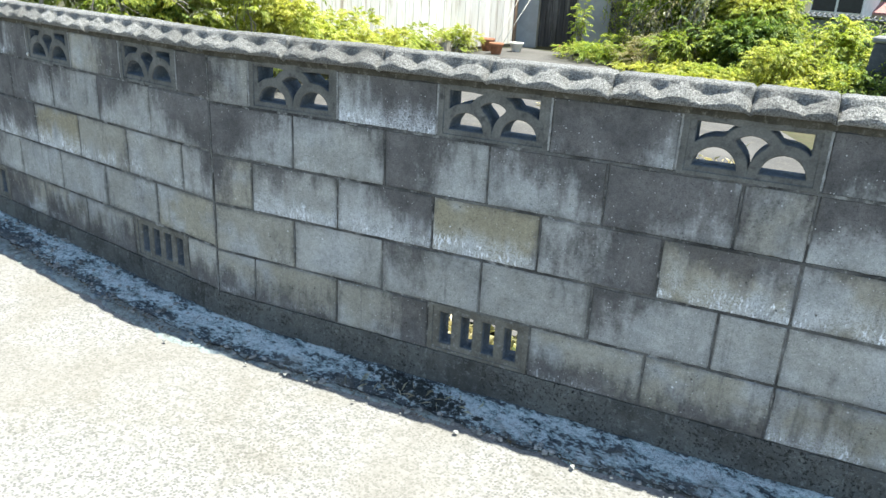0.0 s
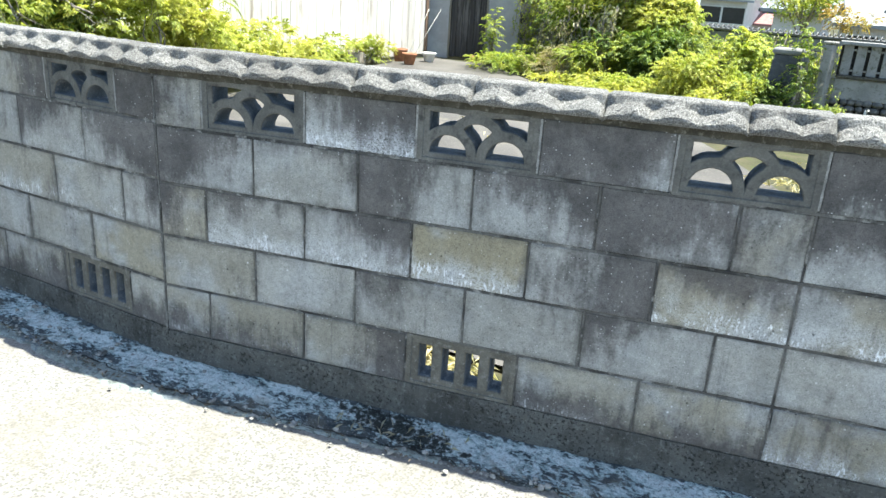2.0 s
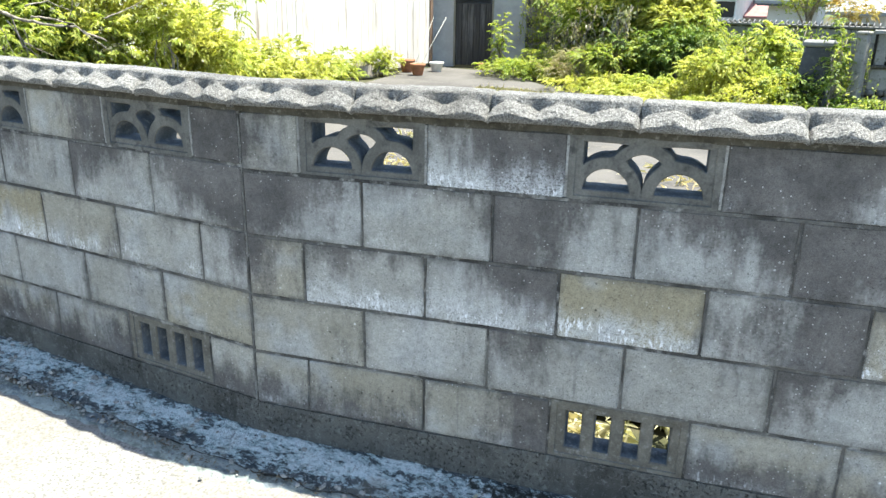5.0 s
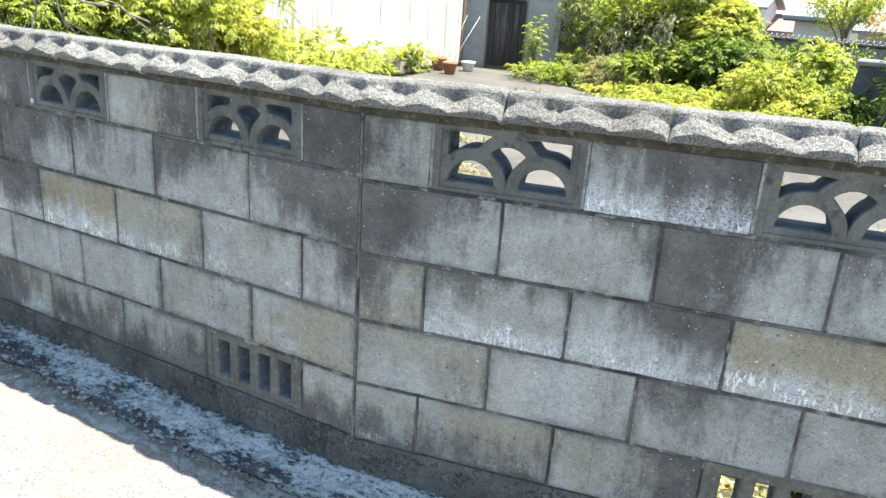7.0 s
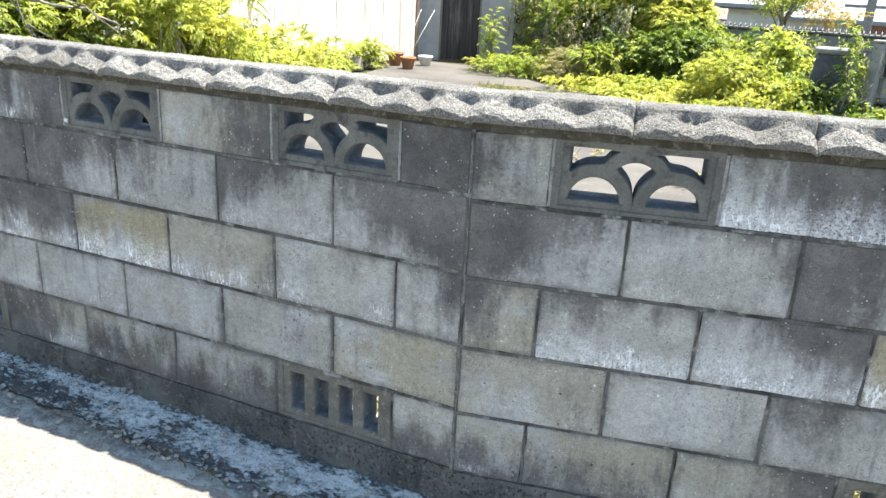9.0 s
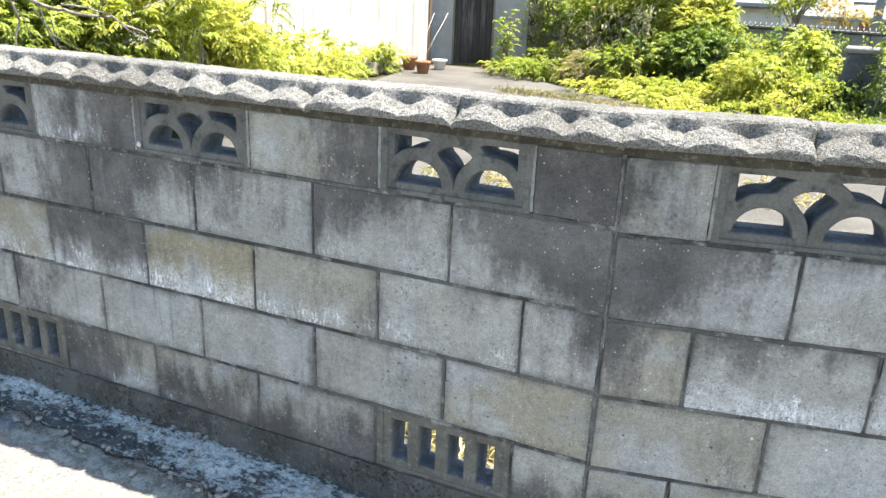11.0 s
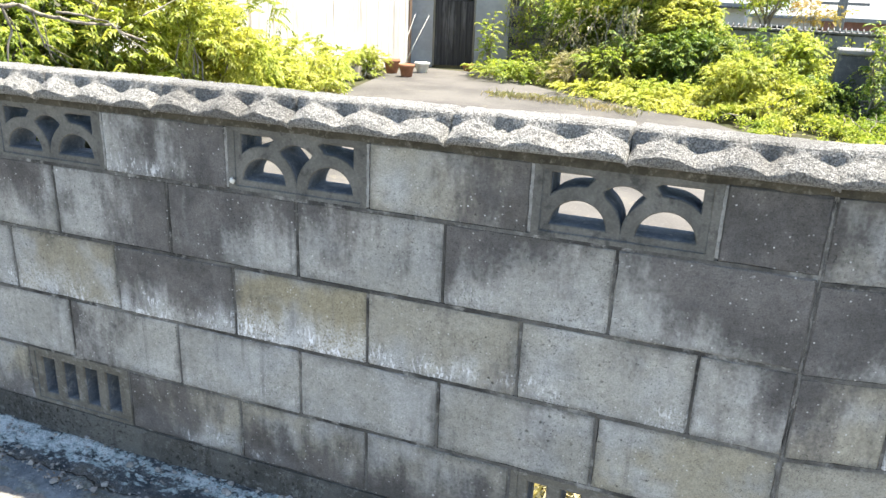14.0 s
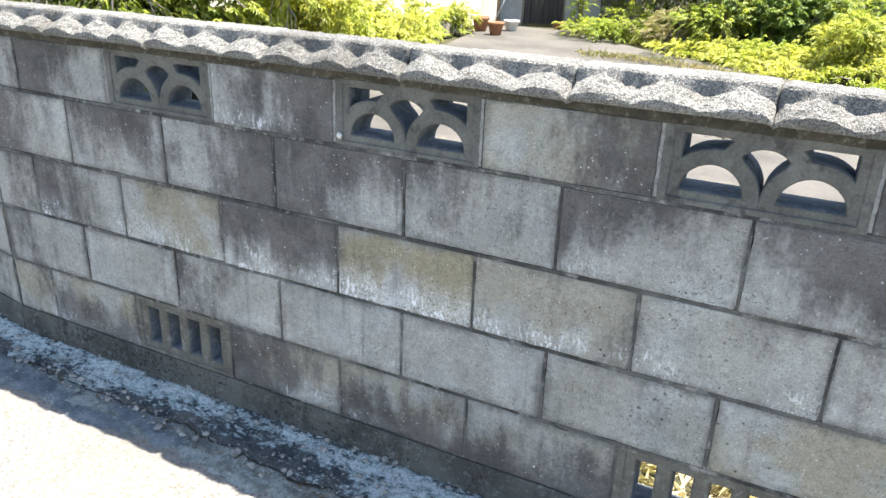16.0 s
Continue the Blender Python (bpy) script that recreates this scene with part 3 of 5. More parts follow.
def sprays(bases, ways, size, rng, pairs=6, reach=2.6, sag=0.55):
    """Leafy twigs: pairs of leaves along a twig that arches over, with one at the tip. Gives the leaves' centres and directions."""
    n = len(bases)
    way = ways / (np.linalg.norm(ways, axis=1)[:, None] + 1e-9)
    long = size * reach * rng.uniform(0.6, 1.3, n)[:, None]
    side = np.cross(way, [0, 0, 1.0]) + rng.normal(0, 0.15, (n, 3))
    side /= np.linalg.norm(side, axis=1)[:, None] + 1e-9
    down = np.array([0, 0, -1.0])
    spots, axes = [], []
    for k in range(pairs + 1):
        f = (k + 0.6) / (pairs + 1)
        at = bases + way * long * f + down * long * sag * f * f
        run = way + down * 2 * sag * f
        for sg in (-1, 1) if k < pairs else (0,):
            axis = run * (0.75 if sg else 1.0) + side * sg * 0.95 + down * 0.25
            axis /= np.linalg.norm(axis, axis=1)[:, None] + 1e-9
            spots.append(at + axis * size * 0.45)
            axes.append(axis)
    return np.concatenate(spots), np.concatenate(axes)


def shrub(label, centre, radii, count, size, mat, seed, slim=0.42, stems=9):
    """A bush: stems that rise from the ground to loose clumps of leaves in an uneven mound."""
    rng = np.random.default_rng(seed)
    foot = Vector((centre[0], centre[1], -0.06))
    top = tagged(new("shrub"), label, "shrub", "overgrown plants round the yard")
    top.location = foot
    size *= 0.74
    hubs_n = max(8, int(count / 4.6))
    lobes_n = 13
    lobe = rng.normal(0, 1, (lobes_n, 3))
    lobe /= np.linalg.norm(lobe, axis=1)[:, None]
    lobe *= rng.uniform(0.35, 0.85, lobes_n)[:, None]
    width = rng.uniform(0.18, 0.46, lobes_n)
    which = rng.choice(lobes_n, hubs_n, p=width**2 / np.sum(width**2))
    d = rng.normal(0, 1, (hubs_n, 3))
    d[:, 2] = np.where(rng.random(hubs_n) < 0.6, np.abs(d[:, 2]), d[:, 2])
    d /= np.linalg.norm(d, axis=1)[:, None]
    r = width[which] * (0.45 + 0.75 * rng.random(hubs_n) ** 0.6)
    hubs = np.array((0, 0, centre[2] + 0.06)) + (lobe[which] + d * r[:, None]) * np.array(radii)
    # each hub bears a leafy twig that points outwards and up
    leaves, axes = sprays(hubs, d + rng.normal(0, 0.35, d.shape) + (0, 0, 0.35), size, rng)
    # longer shoots stand out of the outline
    some = rng.integers(0, hubs_n, 8 + count // 90)
    more, way = sprays(hubs[some] + d[some] * size, d[some] + rng.normal(0, 0.4, (len(some), 3)) + (0, 0, 0.5), size, rng, 8, 4.2, 0.6)
    leaves, axes = np.concatenate([leaves, more]), np.concatenate([axes, way])
    keep = leaves[:, 2] > 0.02
    part("crown", leaf_mesh("crown", leaves[keep], size, mat, rng, slim=slim, up=0.75, axes=axes[keep]), top)
    hubs = hubs[hubs[:, 2] > 0.1]
    for h in hubs[:: max(1, len(hubs) // stems)] if stems else ():
        h = Vector(h)
        start = Vector((rng.normal(0, 0.2 * radii[0]), rng.normal(0, 0.2 * radii[1]), 0))
        pts = [start.lerp(h, k / 5) + Vector(rng.normal(0, 0.03, 3)) * (k % 5 > 0) + Vector((0, 0, 0.2 * radii[2] * math.sin(k / 5 * math.pi))) for k in range(6)]
        bm = bmesh.new()
        add_tube(bm, pts, [0.014 * (1 - 0.15 * k) for k in range(6)], 5)
        part("stem", mesh_bm("stem", bm, M_BARK, True), top)
    return top


# ---- ground ----
KINK = Vector((-2.506, 1.818, 0.0))
ANG_R, ANG_L, ANG_F = 11.7, 0.7, -9.0
PITCH_R, PITCH_L = 0.989, 0.998
LEFT_LEN = 2.8
SEG_R = Matrix.Translation(KINK) @ Matrix.Rotation(radians(ANG_R), 4, "Z") @ Matrix.Diagonal((PITCH_R, 1, 1, 1))
SEG_L = Matrix.Translation(KINK) @ Matrix.Rotation(radians(ANG_L), 4, "Z") @ Matrix.Diagonal((PITCH_L, 1, 1, 1))
SEG_F = SEG_L @ Matrix.Translation((-LEFT_LEN, 0, 0)) @ Matrix.Rotation(radians(ANG_F - ANG_L), 4, "Z")


def wall_y(x):
    """The wall's front line, as y over x."""
    if x > KINK.x:
        return KINK.y + (x - KINK.x) * math.tan(radians(ANG_R))
    far = SEG_F.translation
    if x > far.x:
        return KINK.y + (x - KINK.x) * math.tan(radians(ANG_L))
    return far.y + (x - far.x) * math.tan(radians(ANG_F))


def fall(y):
    """The land sinks behind the yard."""
    k = min(max((y - 17.0) / 18.0, 0), 1)
    return -0.075 - 0.05 * min(1.0, max(0.0, (3.0 - y) / 3.0)) - 3.2 * k * k * (3 - 2 * k)


xs = [-600, -200, -80, -40, -20, -12, -8, -4, 0, 4, 8, 14, 25, 50, 90, 220, 600]
ys = [-300, -60, -20, -6, 0, 3, 8, 14, 17, 20, 23, 26, 29, 32, 35, 50, 90, 200, 600, 1500]
me = mesh_of("ground", [(x, y, fall(y)) for y in ys for x in xs],
             [(j * len(xs) + i, j * len(xs) + i + 1, (j + 1) * len(xs) + i + 1, (j + 1) * len(xs) + i) for j in range(len(ys) - 1) for i in range(len(xs) - 1)], M_SOIL)
tagged(new("ground", me), "dry weedy soil of the land round the yard", "ground", kind="structure")

def drop(x):
    """How far the road lies under the wall's datum."""
    return -0.025 - 0.04 * min(1.0, max(0.0, (x + 3.7) / 2.2))


# the road on the camera's side, with faint humps
road_v, road_f = [], []
NX, NY = 90, 26
for i in range(NX + 1):
    x = -11 + 17 * i / NX
    for j in range(NY + 1):
        k = (j / NY) ** 1.6
        y = wall_y(x) + 0.03 - 5.5 * k
        road_v.append((x, y, drop(x) + 0.006 * noise.noise(Vector((x * 1.3, y * 1.3, 0)))))
for i in range(NX):
    for j in range(NY):
        a = i * (NY + 1) + j
        road_f.append((a, a + 1, a + NY + 2, a + NY + 1))
road = tagged(new("road", mesh_of("road", road_v, road_f, M_ROAD, True)), "sunlit pale road of worn exposed-aggregate concrete", "road", kind="structure")

# the mortar strip along the wall's foot, with a broken outer edge and a dark crack beyond it
def strip_width(x):
    return 0.15 + 0.065 * min(1.0, max(0.0, (x + 5.3) / 2.0))


sv, sf, cv, cf = [], [], [], []
NS, NW = 1300, 14
for i in range(NS + 1):
    x = -7.0 + 9.5 * i / NS
    w = strip_width(x) + 0.035 * noise.noise(Vector((x * 1.7, 3, 0))) + 0.03 * noise.noise(Vector((x * 9, 5, 0))) + 0.016 * noise.noise(Vector((x * 31, 7, 0)))
    for j in range(NW + 1):
        k = j / NW
        h = drop(x) + 0.009 + 0.024 * (1 - k) ** 1.6 + 0.006 * noise.noise(Vector((x * 14, k * 4, 1))) + 0.004 * abs(noise.noise(Vector((x * 45, k * 10, 4)))) + 0.002 * noise.noise(Vector((x * 110, k * 24, 2)))
        sv.append((x, wall_y(x) + 0.01 - w * k, h if j < NW else drop(x) - 0.01))
    sv[-1] = (sv[-2][0], sv[-2][1] - 0.004, drop(x) - 0.01)
    gap = max(0.0005, -0.004 + 0.022 * noise.noise(Vector((x * 5, 11, 0))) + 0.009 * noise.noise(Vector((x * 47, 2, 0))))
    cv += [(x, sv[-1][1] + 0.003, drop(x) + 0.013), (x, sv[-1][1] - gap, drop(x) + 0.0125)]
    if i:
        cf.append((2 * i - 2, 2 * i - 1, 2 * i + 1, 2 * i))
for i in range(NS):
    for j in range(NW):
        a = i * (NW + 1) + j
        sf.append((a, a + 1, a + NW + 2, a + NW + 1))
strip = mesh_of("mortar_strip", sv, sf, M_STRIP)
uvs = strip.uv_layers.new(name="across")
for loop in strip.loops:
    uvs.data[loop.index].uv = (sv[loop.vertex_index][0], loop.vertex_index % (NW + 1) / NW)
tagged(new("mortar_strip", strip), "cracked mortar strip blotched white with lime along the wall's foot", "mortar strip", kind="structure")
tagged(new("crack", mesh_of("crack", cv, cf, M_BLACK)), "dark crack filled with dirt along the mortar strip", "crack", kind="structure")

# rubble, dry blades and road dirt along the foot of the wall
rng = np.random.default_rng(3)
spots = [(x, wall_y(x) - 0.06 - 0.12 * rng.random(), drop(x) + 0.03) for x in rng.uniform(-1.75, -1.25, 26)]
tagged(new("dry_grass", leaf_mesh("dry_grass", spots, 0.045, M_STRAW, rng, droop=0.1, slim=0.05)), "dry pale grass blades on black dirt", "grass", kind="stuff")
bm = bmesh.new()
for k in range(1500):
    x = rng.uniform(-6.2, 0.6) if k % 3 else rng.normal(-4.0, 0.7)
    size = 0.0018 + 0.011 * rng.random() ** 6
    y = wall_y(x) - (strip_width(x) + rng.normal(-0.012, 0.022) if k % 3 else strip_width(x) * rng.random() ** 1.5)
    g = bmesh.ops.create_icosphere(bm, subdivisions=1, radius=size)
    sx, sy, sz = rng.uniform(0.7, 1.4), rng.uniform(0.7, 1.3), rng.uniform(0.45, 0.8)
    for v in g["verts"]:
        v.co = Vector((v.co.x * sx, v.co.y * sy, v.co.z * sz)) * (1 + rng.uniform(-0.3, 0.3)) + Vector((x, y, drop(x) + 0.012 + size * 0.2 + 0.024 * max(0.0, 1 - (wall_y(x) - y) / strip_width(x)) ** 1.6))
tagged(new("rubble", mesh_bm("rubble", bm, M_PEBBLE)), "pale crumbs of broken mortar along the strip", "rubble", kind="stuff")

spots = []
for k in range(300):
    x = rng.normal(-3.2, 1.1) if k % 3 else rng.uniform(-6, -0.8)
    spots.append((x, wall_y(x) - strip_width(x) - rng.normal(-0.002, 0.011), drop(x) + 0.016))
tagged(new("leaf_litter", leaf_mesh("leaf_litter", spots, 0.02, M_LITTER, rng, droop=0.0, slim=0.3, up=0.9)), "brown bits of dead leaf and twig along the crack", "leaf litter", kind="stuff")
gv, gf = [], []
for i in range(261):
    x = -7.0 + 5.7 * i / 260
    a = strip_width(x) - 0.06
    b = 0.27 + 0.04 * noise.noise(Vector((x * 3.1, 9, 0))) + 0.03 * noise.noise(Vector((x * 17, 4, 0))) - 0.06 * max(0.0, min(1.0, (x + 2.6) / 0.9))
    for j in range(5):
        k = j / 4
        y = wall_y(x) - (a + (max(b, a + 0.02) - a) * k)
        gv.append((x, y, drop(x) + 0.006 * noise.noise(Vector((x * 1.3, y * 1.3, 0))) + (0.007 + 0.004 * noise.noise(Vector((x * 30, k * 5, 0))) if j < 4 else -0.004)))
for i in range(260):
    for j in range(4):
        gf.append((i * 5 + j, i * 5 + j + 1, i * 5 + j + 6, i * 5 + j + 5))
tagged(new("gutter_dirt", mesh_of("gutter_dirt", gv, gf, M_DIRT)), "grey gritty dirt washed along the road's edge", "dirt", kind="stuff")

# the yard's asphalt
yard = [(-7.9, 3.0), (-2.6, 2.5), (-0.6, 2.65), (2.2, 3.3), (1.4, 5.0), (-0.6, 6.4), (-1.6, 8.2), (-3.0, 10.4), (-5.4, 12.1), (-7.1, 13.9), (-8.6, 14.1), (-8.75, 13.2), (-8.1, 10.3), (-7.6, 8.0), (-7.2, 5.5)]
bm = bmesh.new()
bm.faces.new([bm.verts.new((x, y, -0.05)) for x, y in yard])
bmesh.ops.triangulate(bm, faces=bm.faces)
tagged(new("pavement", mesh_bm("pavement", bm, M_YARD)), "worn brownish-grey asphalt of the yard", "pavement", kind="structure")

# ---- the block wall ----
DEEP, JOINT = 0.12, 0.0055
# course lines from the footing up to the coping
COURSES_R = [0.090, 0.281, 0.483, 0.684, 0.892, 1.074]
COURSES_L = [0.097, 0.290, 0.489, 0.695, 0.905, 1.075]


def block_mesh(length, height, seed=0):
    """A cast block with slightly uneven arrises."""
    rng = random.Random(seed * 31 + int(length * 100))
    bm = bmesh.new()
    add_box(bm, (-length / 2, 0, -height / 2), (length / 2, DEEP, height / 2))
    many = max(6, int(length / 0.026))
    for k in range(1, many):
        x = -length / 2 + length * k / many + rng.uniform(-0.007, 0.007)
        bmesh.ops.bisect_plane(bm, geom=[*bm.verts, *bm.edges, *bm.faces], plane_co=(x, 0, 0), plane_no=(1, 0, 0))
    for k in range(1, 6):
        bmesh.ops.bisect_plane(bm, geom=[*bm.verts, *bm.edges, *bm.faces], plane_co=(0, 0, -height / 2 + height * k / 6 + rng.uniform(-0.008, 0.008)), plane_no=(0, 0, 1))
    bmesh.ops.bevel(bm, geom=[e for e in bm.edges if e.calc_face_angle(0) > 1.0], offset=0.0035, segments=1, affect="EDGES")
    for v in bm.verts:
        nib = max(0.0, rng.random() - 0.84) * 0.028
        if abs(v.co.z) > height / 2 - 0.007:
            v.co.z -= math.copysign(rng.uniform(-0.0016, 0.0014) + nib, v.co.z)
        if abs(v.co.x) > length / 2 - 0.007:
            v.co.x -= math.copysign(rng.uniform(-0.0016, 0.0014) + nib, v.co.x)
        v.co.y += rng.uniform(-0.0006, 0.0006)
    return mesh_bm("concrete_block", bm, M_BLOCK)


def polar(inside, cx, cz, n=44, far=0.2):
    """The outline of a region that can be seen whole from one point."""
    out = []
    for k in range(n):
        a = math.tau * k / n
        lo, hi = 0.0, far
        for _ in range(22):
            mid = (lo + hi) / 2
            if inside(cx + mid * math.cos(a), cz + mid * math.sin(a)):
                lo = mid
            else:
                hi = mid
        out.append((cx + lo * math.cos(a), cz + lo * math.sin(a)))
    return out


def framed(name, half, h, holes, depth, mat, rim, bevel):
    """A pierced face set a little back within a raised rim."""
    inner = [(-half + rim, -h + 0.6 * rim), (half - rim, -h + 0.6 * rim), (half - rim, h - 0.6 * rim), (-half + rim, h - 0.6 * rim)]
    edge = plate(name, [(-half, -h), (half, -h), (half, h), (-half, h)], [inner], depth, mat, 0.002)
    face = plate(name, [(x * 1.004, z * 1.004) for x, z in inner], holes, depth - 0.008, mat, bevel)
    bm = bmesh.new()
    bm.from_mesh(edge)
    had = len(bm.verts)
    bm.from_mesh(face)
    bm.verts.ensure_lookup_table()
    for v in bm.verts[had:]:
        v.co.y += 0.004
    bm.to_mesh(edge)
    bm.free()
    return edge


def arch_block_mesh(height):
    """A pierced block: two low arches side by side and a third riding on them."""
    half, h = 0.196, height / 2
    sill, head, side = -h + 0.026, h - 0.016, 0.161
    big, small, off = 0.092, 0.065, 0.094
    rise = sill + 0.044
    low = lambda x, z, s: math.hypot(x - s * off, z - sill)
    upper = lambda x, z: math.hypot(x, z - rise)
    holes = []
    for s in (-1, 1):
        holes.append([(s * off + small * math.cos(a), sill + small * math.sin(a)) for a in [math.pi * k / 18 for k in range(19)]])
        holes.append(polar(lambda x, z: low(x, z, s) > big and upper(x, z) > big and z < head and 0 < s * x < side, s * 0.142, head - 0.02))
    holes.append(polar(lambda x, z: upper(x, z) < small and low(x, z, -1) > big and low(x, z, 1) > big, 0, rise + 0.012))
    return framed("arch_block", half, h, holes, 0.104, M_PIERCED, 0.017, 0.003)


def vent_block_mesh(height):
    half, h = 0.196, height / 2
    holes = []
    for k in range(4):
        x = (k - 1.5) * 0.0855
        w, lo, hi = 0.0285, -h + 0.026, h - 0.026
        holes.append([(x - w, lo), (x + w, lo), (x + w, hi), (x - w, hi)])
    return framed("vent_block", half, h, holes, 0.098, M_VENT, 0.016, 0.005)


MADE = {}


def piece_mesh(kind, height, turn=0):
    """The mesh of a block, made once for each kind, height and variant."""
    key = (kind, round(height, 3), turn if kind in "HF" else 0)
    if key not in MADE:
        MADE[key] = {"H": lambda h: block_mesh(0.1945, h, turn), "F": lambda h: block_mesh(0.3945, h, turn), "A": arch_block_mesh, "V": vent_block_mesh}[kind](height)
    return MADE[key]


def coping_mesh(length, seed):
    """A coping stone: three rock-faced humps along each side below a flat ridge band."""
    rng = np.random.default_rng(seed)
    nu = max(12, int(length / 0.006))
    # the section through a hump and through a dip between humps
    prof = [(-0.008, 0.0), (-0.022, 0.001), (-0.032, 0.004), (-0.038, 0.010), (-0.042, 0.019), (-0.043, 0.029), (-0.037, 0.036), (-0.028, 0.042), (-0.018, 0.048), (-0.008, 0.0535), (0.003, 0.058),
            (0.008, 0.062), (0.011, 0.066), (0.017, 0.0705), (0.036, 0.0715), (0.060, 0.0725)]
    dips = [(-0.007, 0.0), (-0.020, 0.0005), (-0.028, 0.002), (-0.033, 0.005), (-0.036, 0.009), (-0.036, 0.013), (-0.030, 0.017), (-0.022, 0.021), (-0.012, 0.025), (-0.002, 0.029), (0.010, 0.034),
            (0.011, 0.052), (0.013, 0.065), (0.017, 0.0705), (0.036, 0.0715), (0.060, 0.0725)]
    n = len(prof)
    prof = prof + [(0.12 - y, z) for y, z in prof[-2::-1]]
    dips = dips + [(0.12 - y, z) for y, z in dips[-2::-1]]
    shift, amp = rng.uniform(-0.35, 0.35, 5), rng.uniform(0.8, 1.1, 5)
    verts, faces = [], []
    for i in range(nu + 1):
        u = length * i / nu
        cell = u / 0.1333
        k = int(cell) % 5
        wave = min(1.0, max(0.0, (1 - abs(2 * (cell % 1) - 1 - 0.8 * shift[k] * math.sin(math.pi * (cell % 1))) ** 1.25) * amp[k]))
        for j, (y, z) in enumerate(prof):
            m = j if j < n else 2 * n - 2 - j
            sgn = -1 if j < n else 1
            yy, zz = dips[j][0] + (y - dips[j][0]) * wave, dips[j][1] + (z - dips[j][1]) * wave
            v = Vector((u * 30, y * 30, z * 30 + seed * 7.7))
            face = 1.0 if 1 < m < 11 else 0.45
            chip = abs(noise.noise(v * 0.75 + Vector((3, 0, 0)))) + 0.6 * abs(noise.noise(v * 1.7))
            r = face * (0.0058 * (chip - 0.33) + 0.0022 * noise.noise(v * 3.1)) + 0.0025 * noise.noise(v * 0.3)
            if m > 0:
                yy += sgn * r
                zz += r * (1.0 if m > 2 else 0.3)
            end = max(0.0, 1 - min(u, length - u) / (0.010 + 0.006 * noise.noise(Vector((z * 60, seed * 3.1, 0)))))
            if m > 0:
                zz -= 0.007 * end
                yy -= sgn * 0.007 * end
            verts.append((u, yy, zz))
    p = len(prof)
    for i in range(nu):
        for j in range(p - 1):
            a = i * p + j
            faces.append((a, a + p, a + p + 1, a + 1))
        faces.append((i * p, i * p + p - 1, (i + 1) * p + p - 1, (i + 1) * p))
    faces.append(tuple(range(p)))
    faces.append(tuple(nu * p + j for j in range(p - 1, -1, -1)))
    return mesh_of("coping_stone", verts, faces, M_COPE)


COPINGS = [coping_mesh(0.398, s) for s in range(5)]

# What each block is like: black mould, lime bloom, ochre tint, each 0 to 9, and where the mould gathers: compass letters on the face.
# H half block, F full block, A arched, V vent.
ARCH, VENT = ("A", 0, ""), ("V", 0, "")
LAY_R = [  # footing row first, from the bend outwards
    [("H", 535, "S"), ("F", 436, "S"), ("F", 615, "E"), VENT, ("F", 545, "S"), ("F", 526, "S"), ("F", 476, ""), VENT, ("F", 322, ""), ("F", 324, ""), ("F", 232, ""), VENT, ("F", 222, "")],
    [("F", 135, ""), ("F", 112, ""), ("F", 222, "NW"), ("F", 122, "E"), ("F", 421, "NW"), ("H", 222, ""), ("F", 122, ""), ("H", 232, ""), ("F", 322, ""), ("F", 232, ""), ("F", 122, ""), ("F", 232, ""), ("F", 222, "")],
    [("H", 516, "W"), ("F", 392, "N"), ("F", 481, "NE"), ("F", 179, ""), ("F", 721, "E"), ("F", 377, "N"), ("F", 376, "N"), ("F", 421, ""), ("F", 252, ""), ("F", 352, ""), ("F", 421, ""), ("F", 252, ""), ("F", 352, "")],
    [("F", 720, "NW"), ("F", 42, "N"), ("F", 521, "W"), ("F", 510, "NE"), ("F", 820, "W"), ("H", 214, ""), ("F", 710, "N"), ("H", 510, "W"), ("F", 620, "N"), ("F", 520, ""), ("F", 620, "W"), ("F", 520, ""), ("F", 520, "")],
    [("H", 333, ""), ARCH, ("F", 691, "NE"), ARCH, ("F", 840, "NW"), ARCH, ("F", 810, "N"), ARCH, ("F", 620, "N"), ARCH, ("F", 720, "W"), ARCH, ("F", 620, "N")],
]
LAY_L = [
    [("H", 634, "S"), VENT, ("F", 824, "S"), ("F", 946, "S"), ("F", 946, "W"), VENT, ("F", 637, "S"), ("H", 646, "")],
    [("F", 127, ""), ("F", 123, ""), ("F", 122, ""), ("F", 132, ""), ("F", 322, "W"), ("F", 232, ""), ("F", 422, "W")],
    [("H", 532, ""), ("F", 243, ""), ("F", 355, ""), ("F", 189, ""), ("F", 762, "N"), ("F", 177, ""), ("F", 562, "W"), ("H", 422, "")],
    [("F", 721, "NE"), ("F", 432, "NW"), ("F", 222, ""), ("F", 621, "NW"), ("F", 521, "E"), ("F", 432, "NW"), ("F", 522, "W")],
    [("H", 813, "E"), ARCH, ("F", 435, "E"), ARCH, ("F", 741, "E"), ARCH, ("F", 521, "W"), ("H", 521, "")],
]
LAY_F = [
    [("F", 533, ""), VENT, ("F", 534, ""), ("F", 543, "")],
    [("H", 421, ""), ("F", 422, ""), ("F", 432, "W"), ("F", 322, "")],
    [("F", 452, ""), ("F", 365, "N"), ("F", 368, ""), ("F", 362, "")],
    [("H", 521, ""), ("F", 632, "NW"), ("F", 522, ""), ("F", 521, "E")],
    [ARCH, ("F", 533, "E"), ARCH, ("F", 541, "W")],
]
SIDES = {"": 1.0, "E": 0.0, "NE": 0.1, "N": 0.2, "NW": 0.3, "W": 0.4, "SW": 0.5, "S": 0.6, "SE": 0.7}


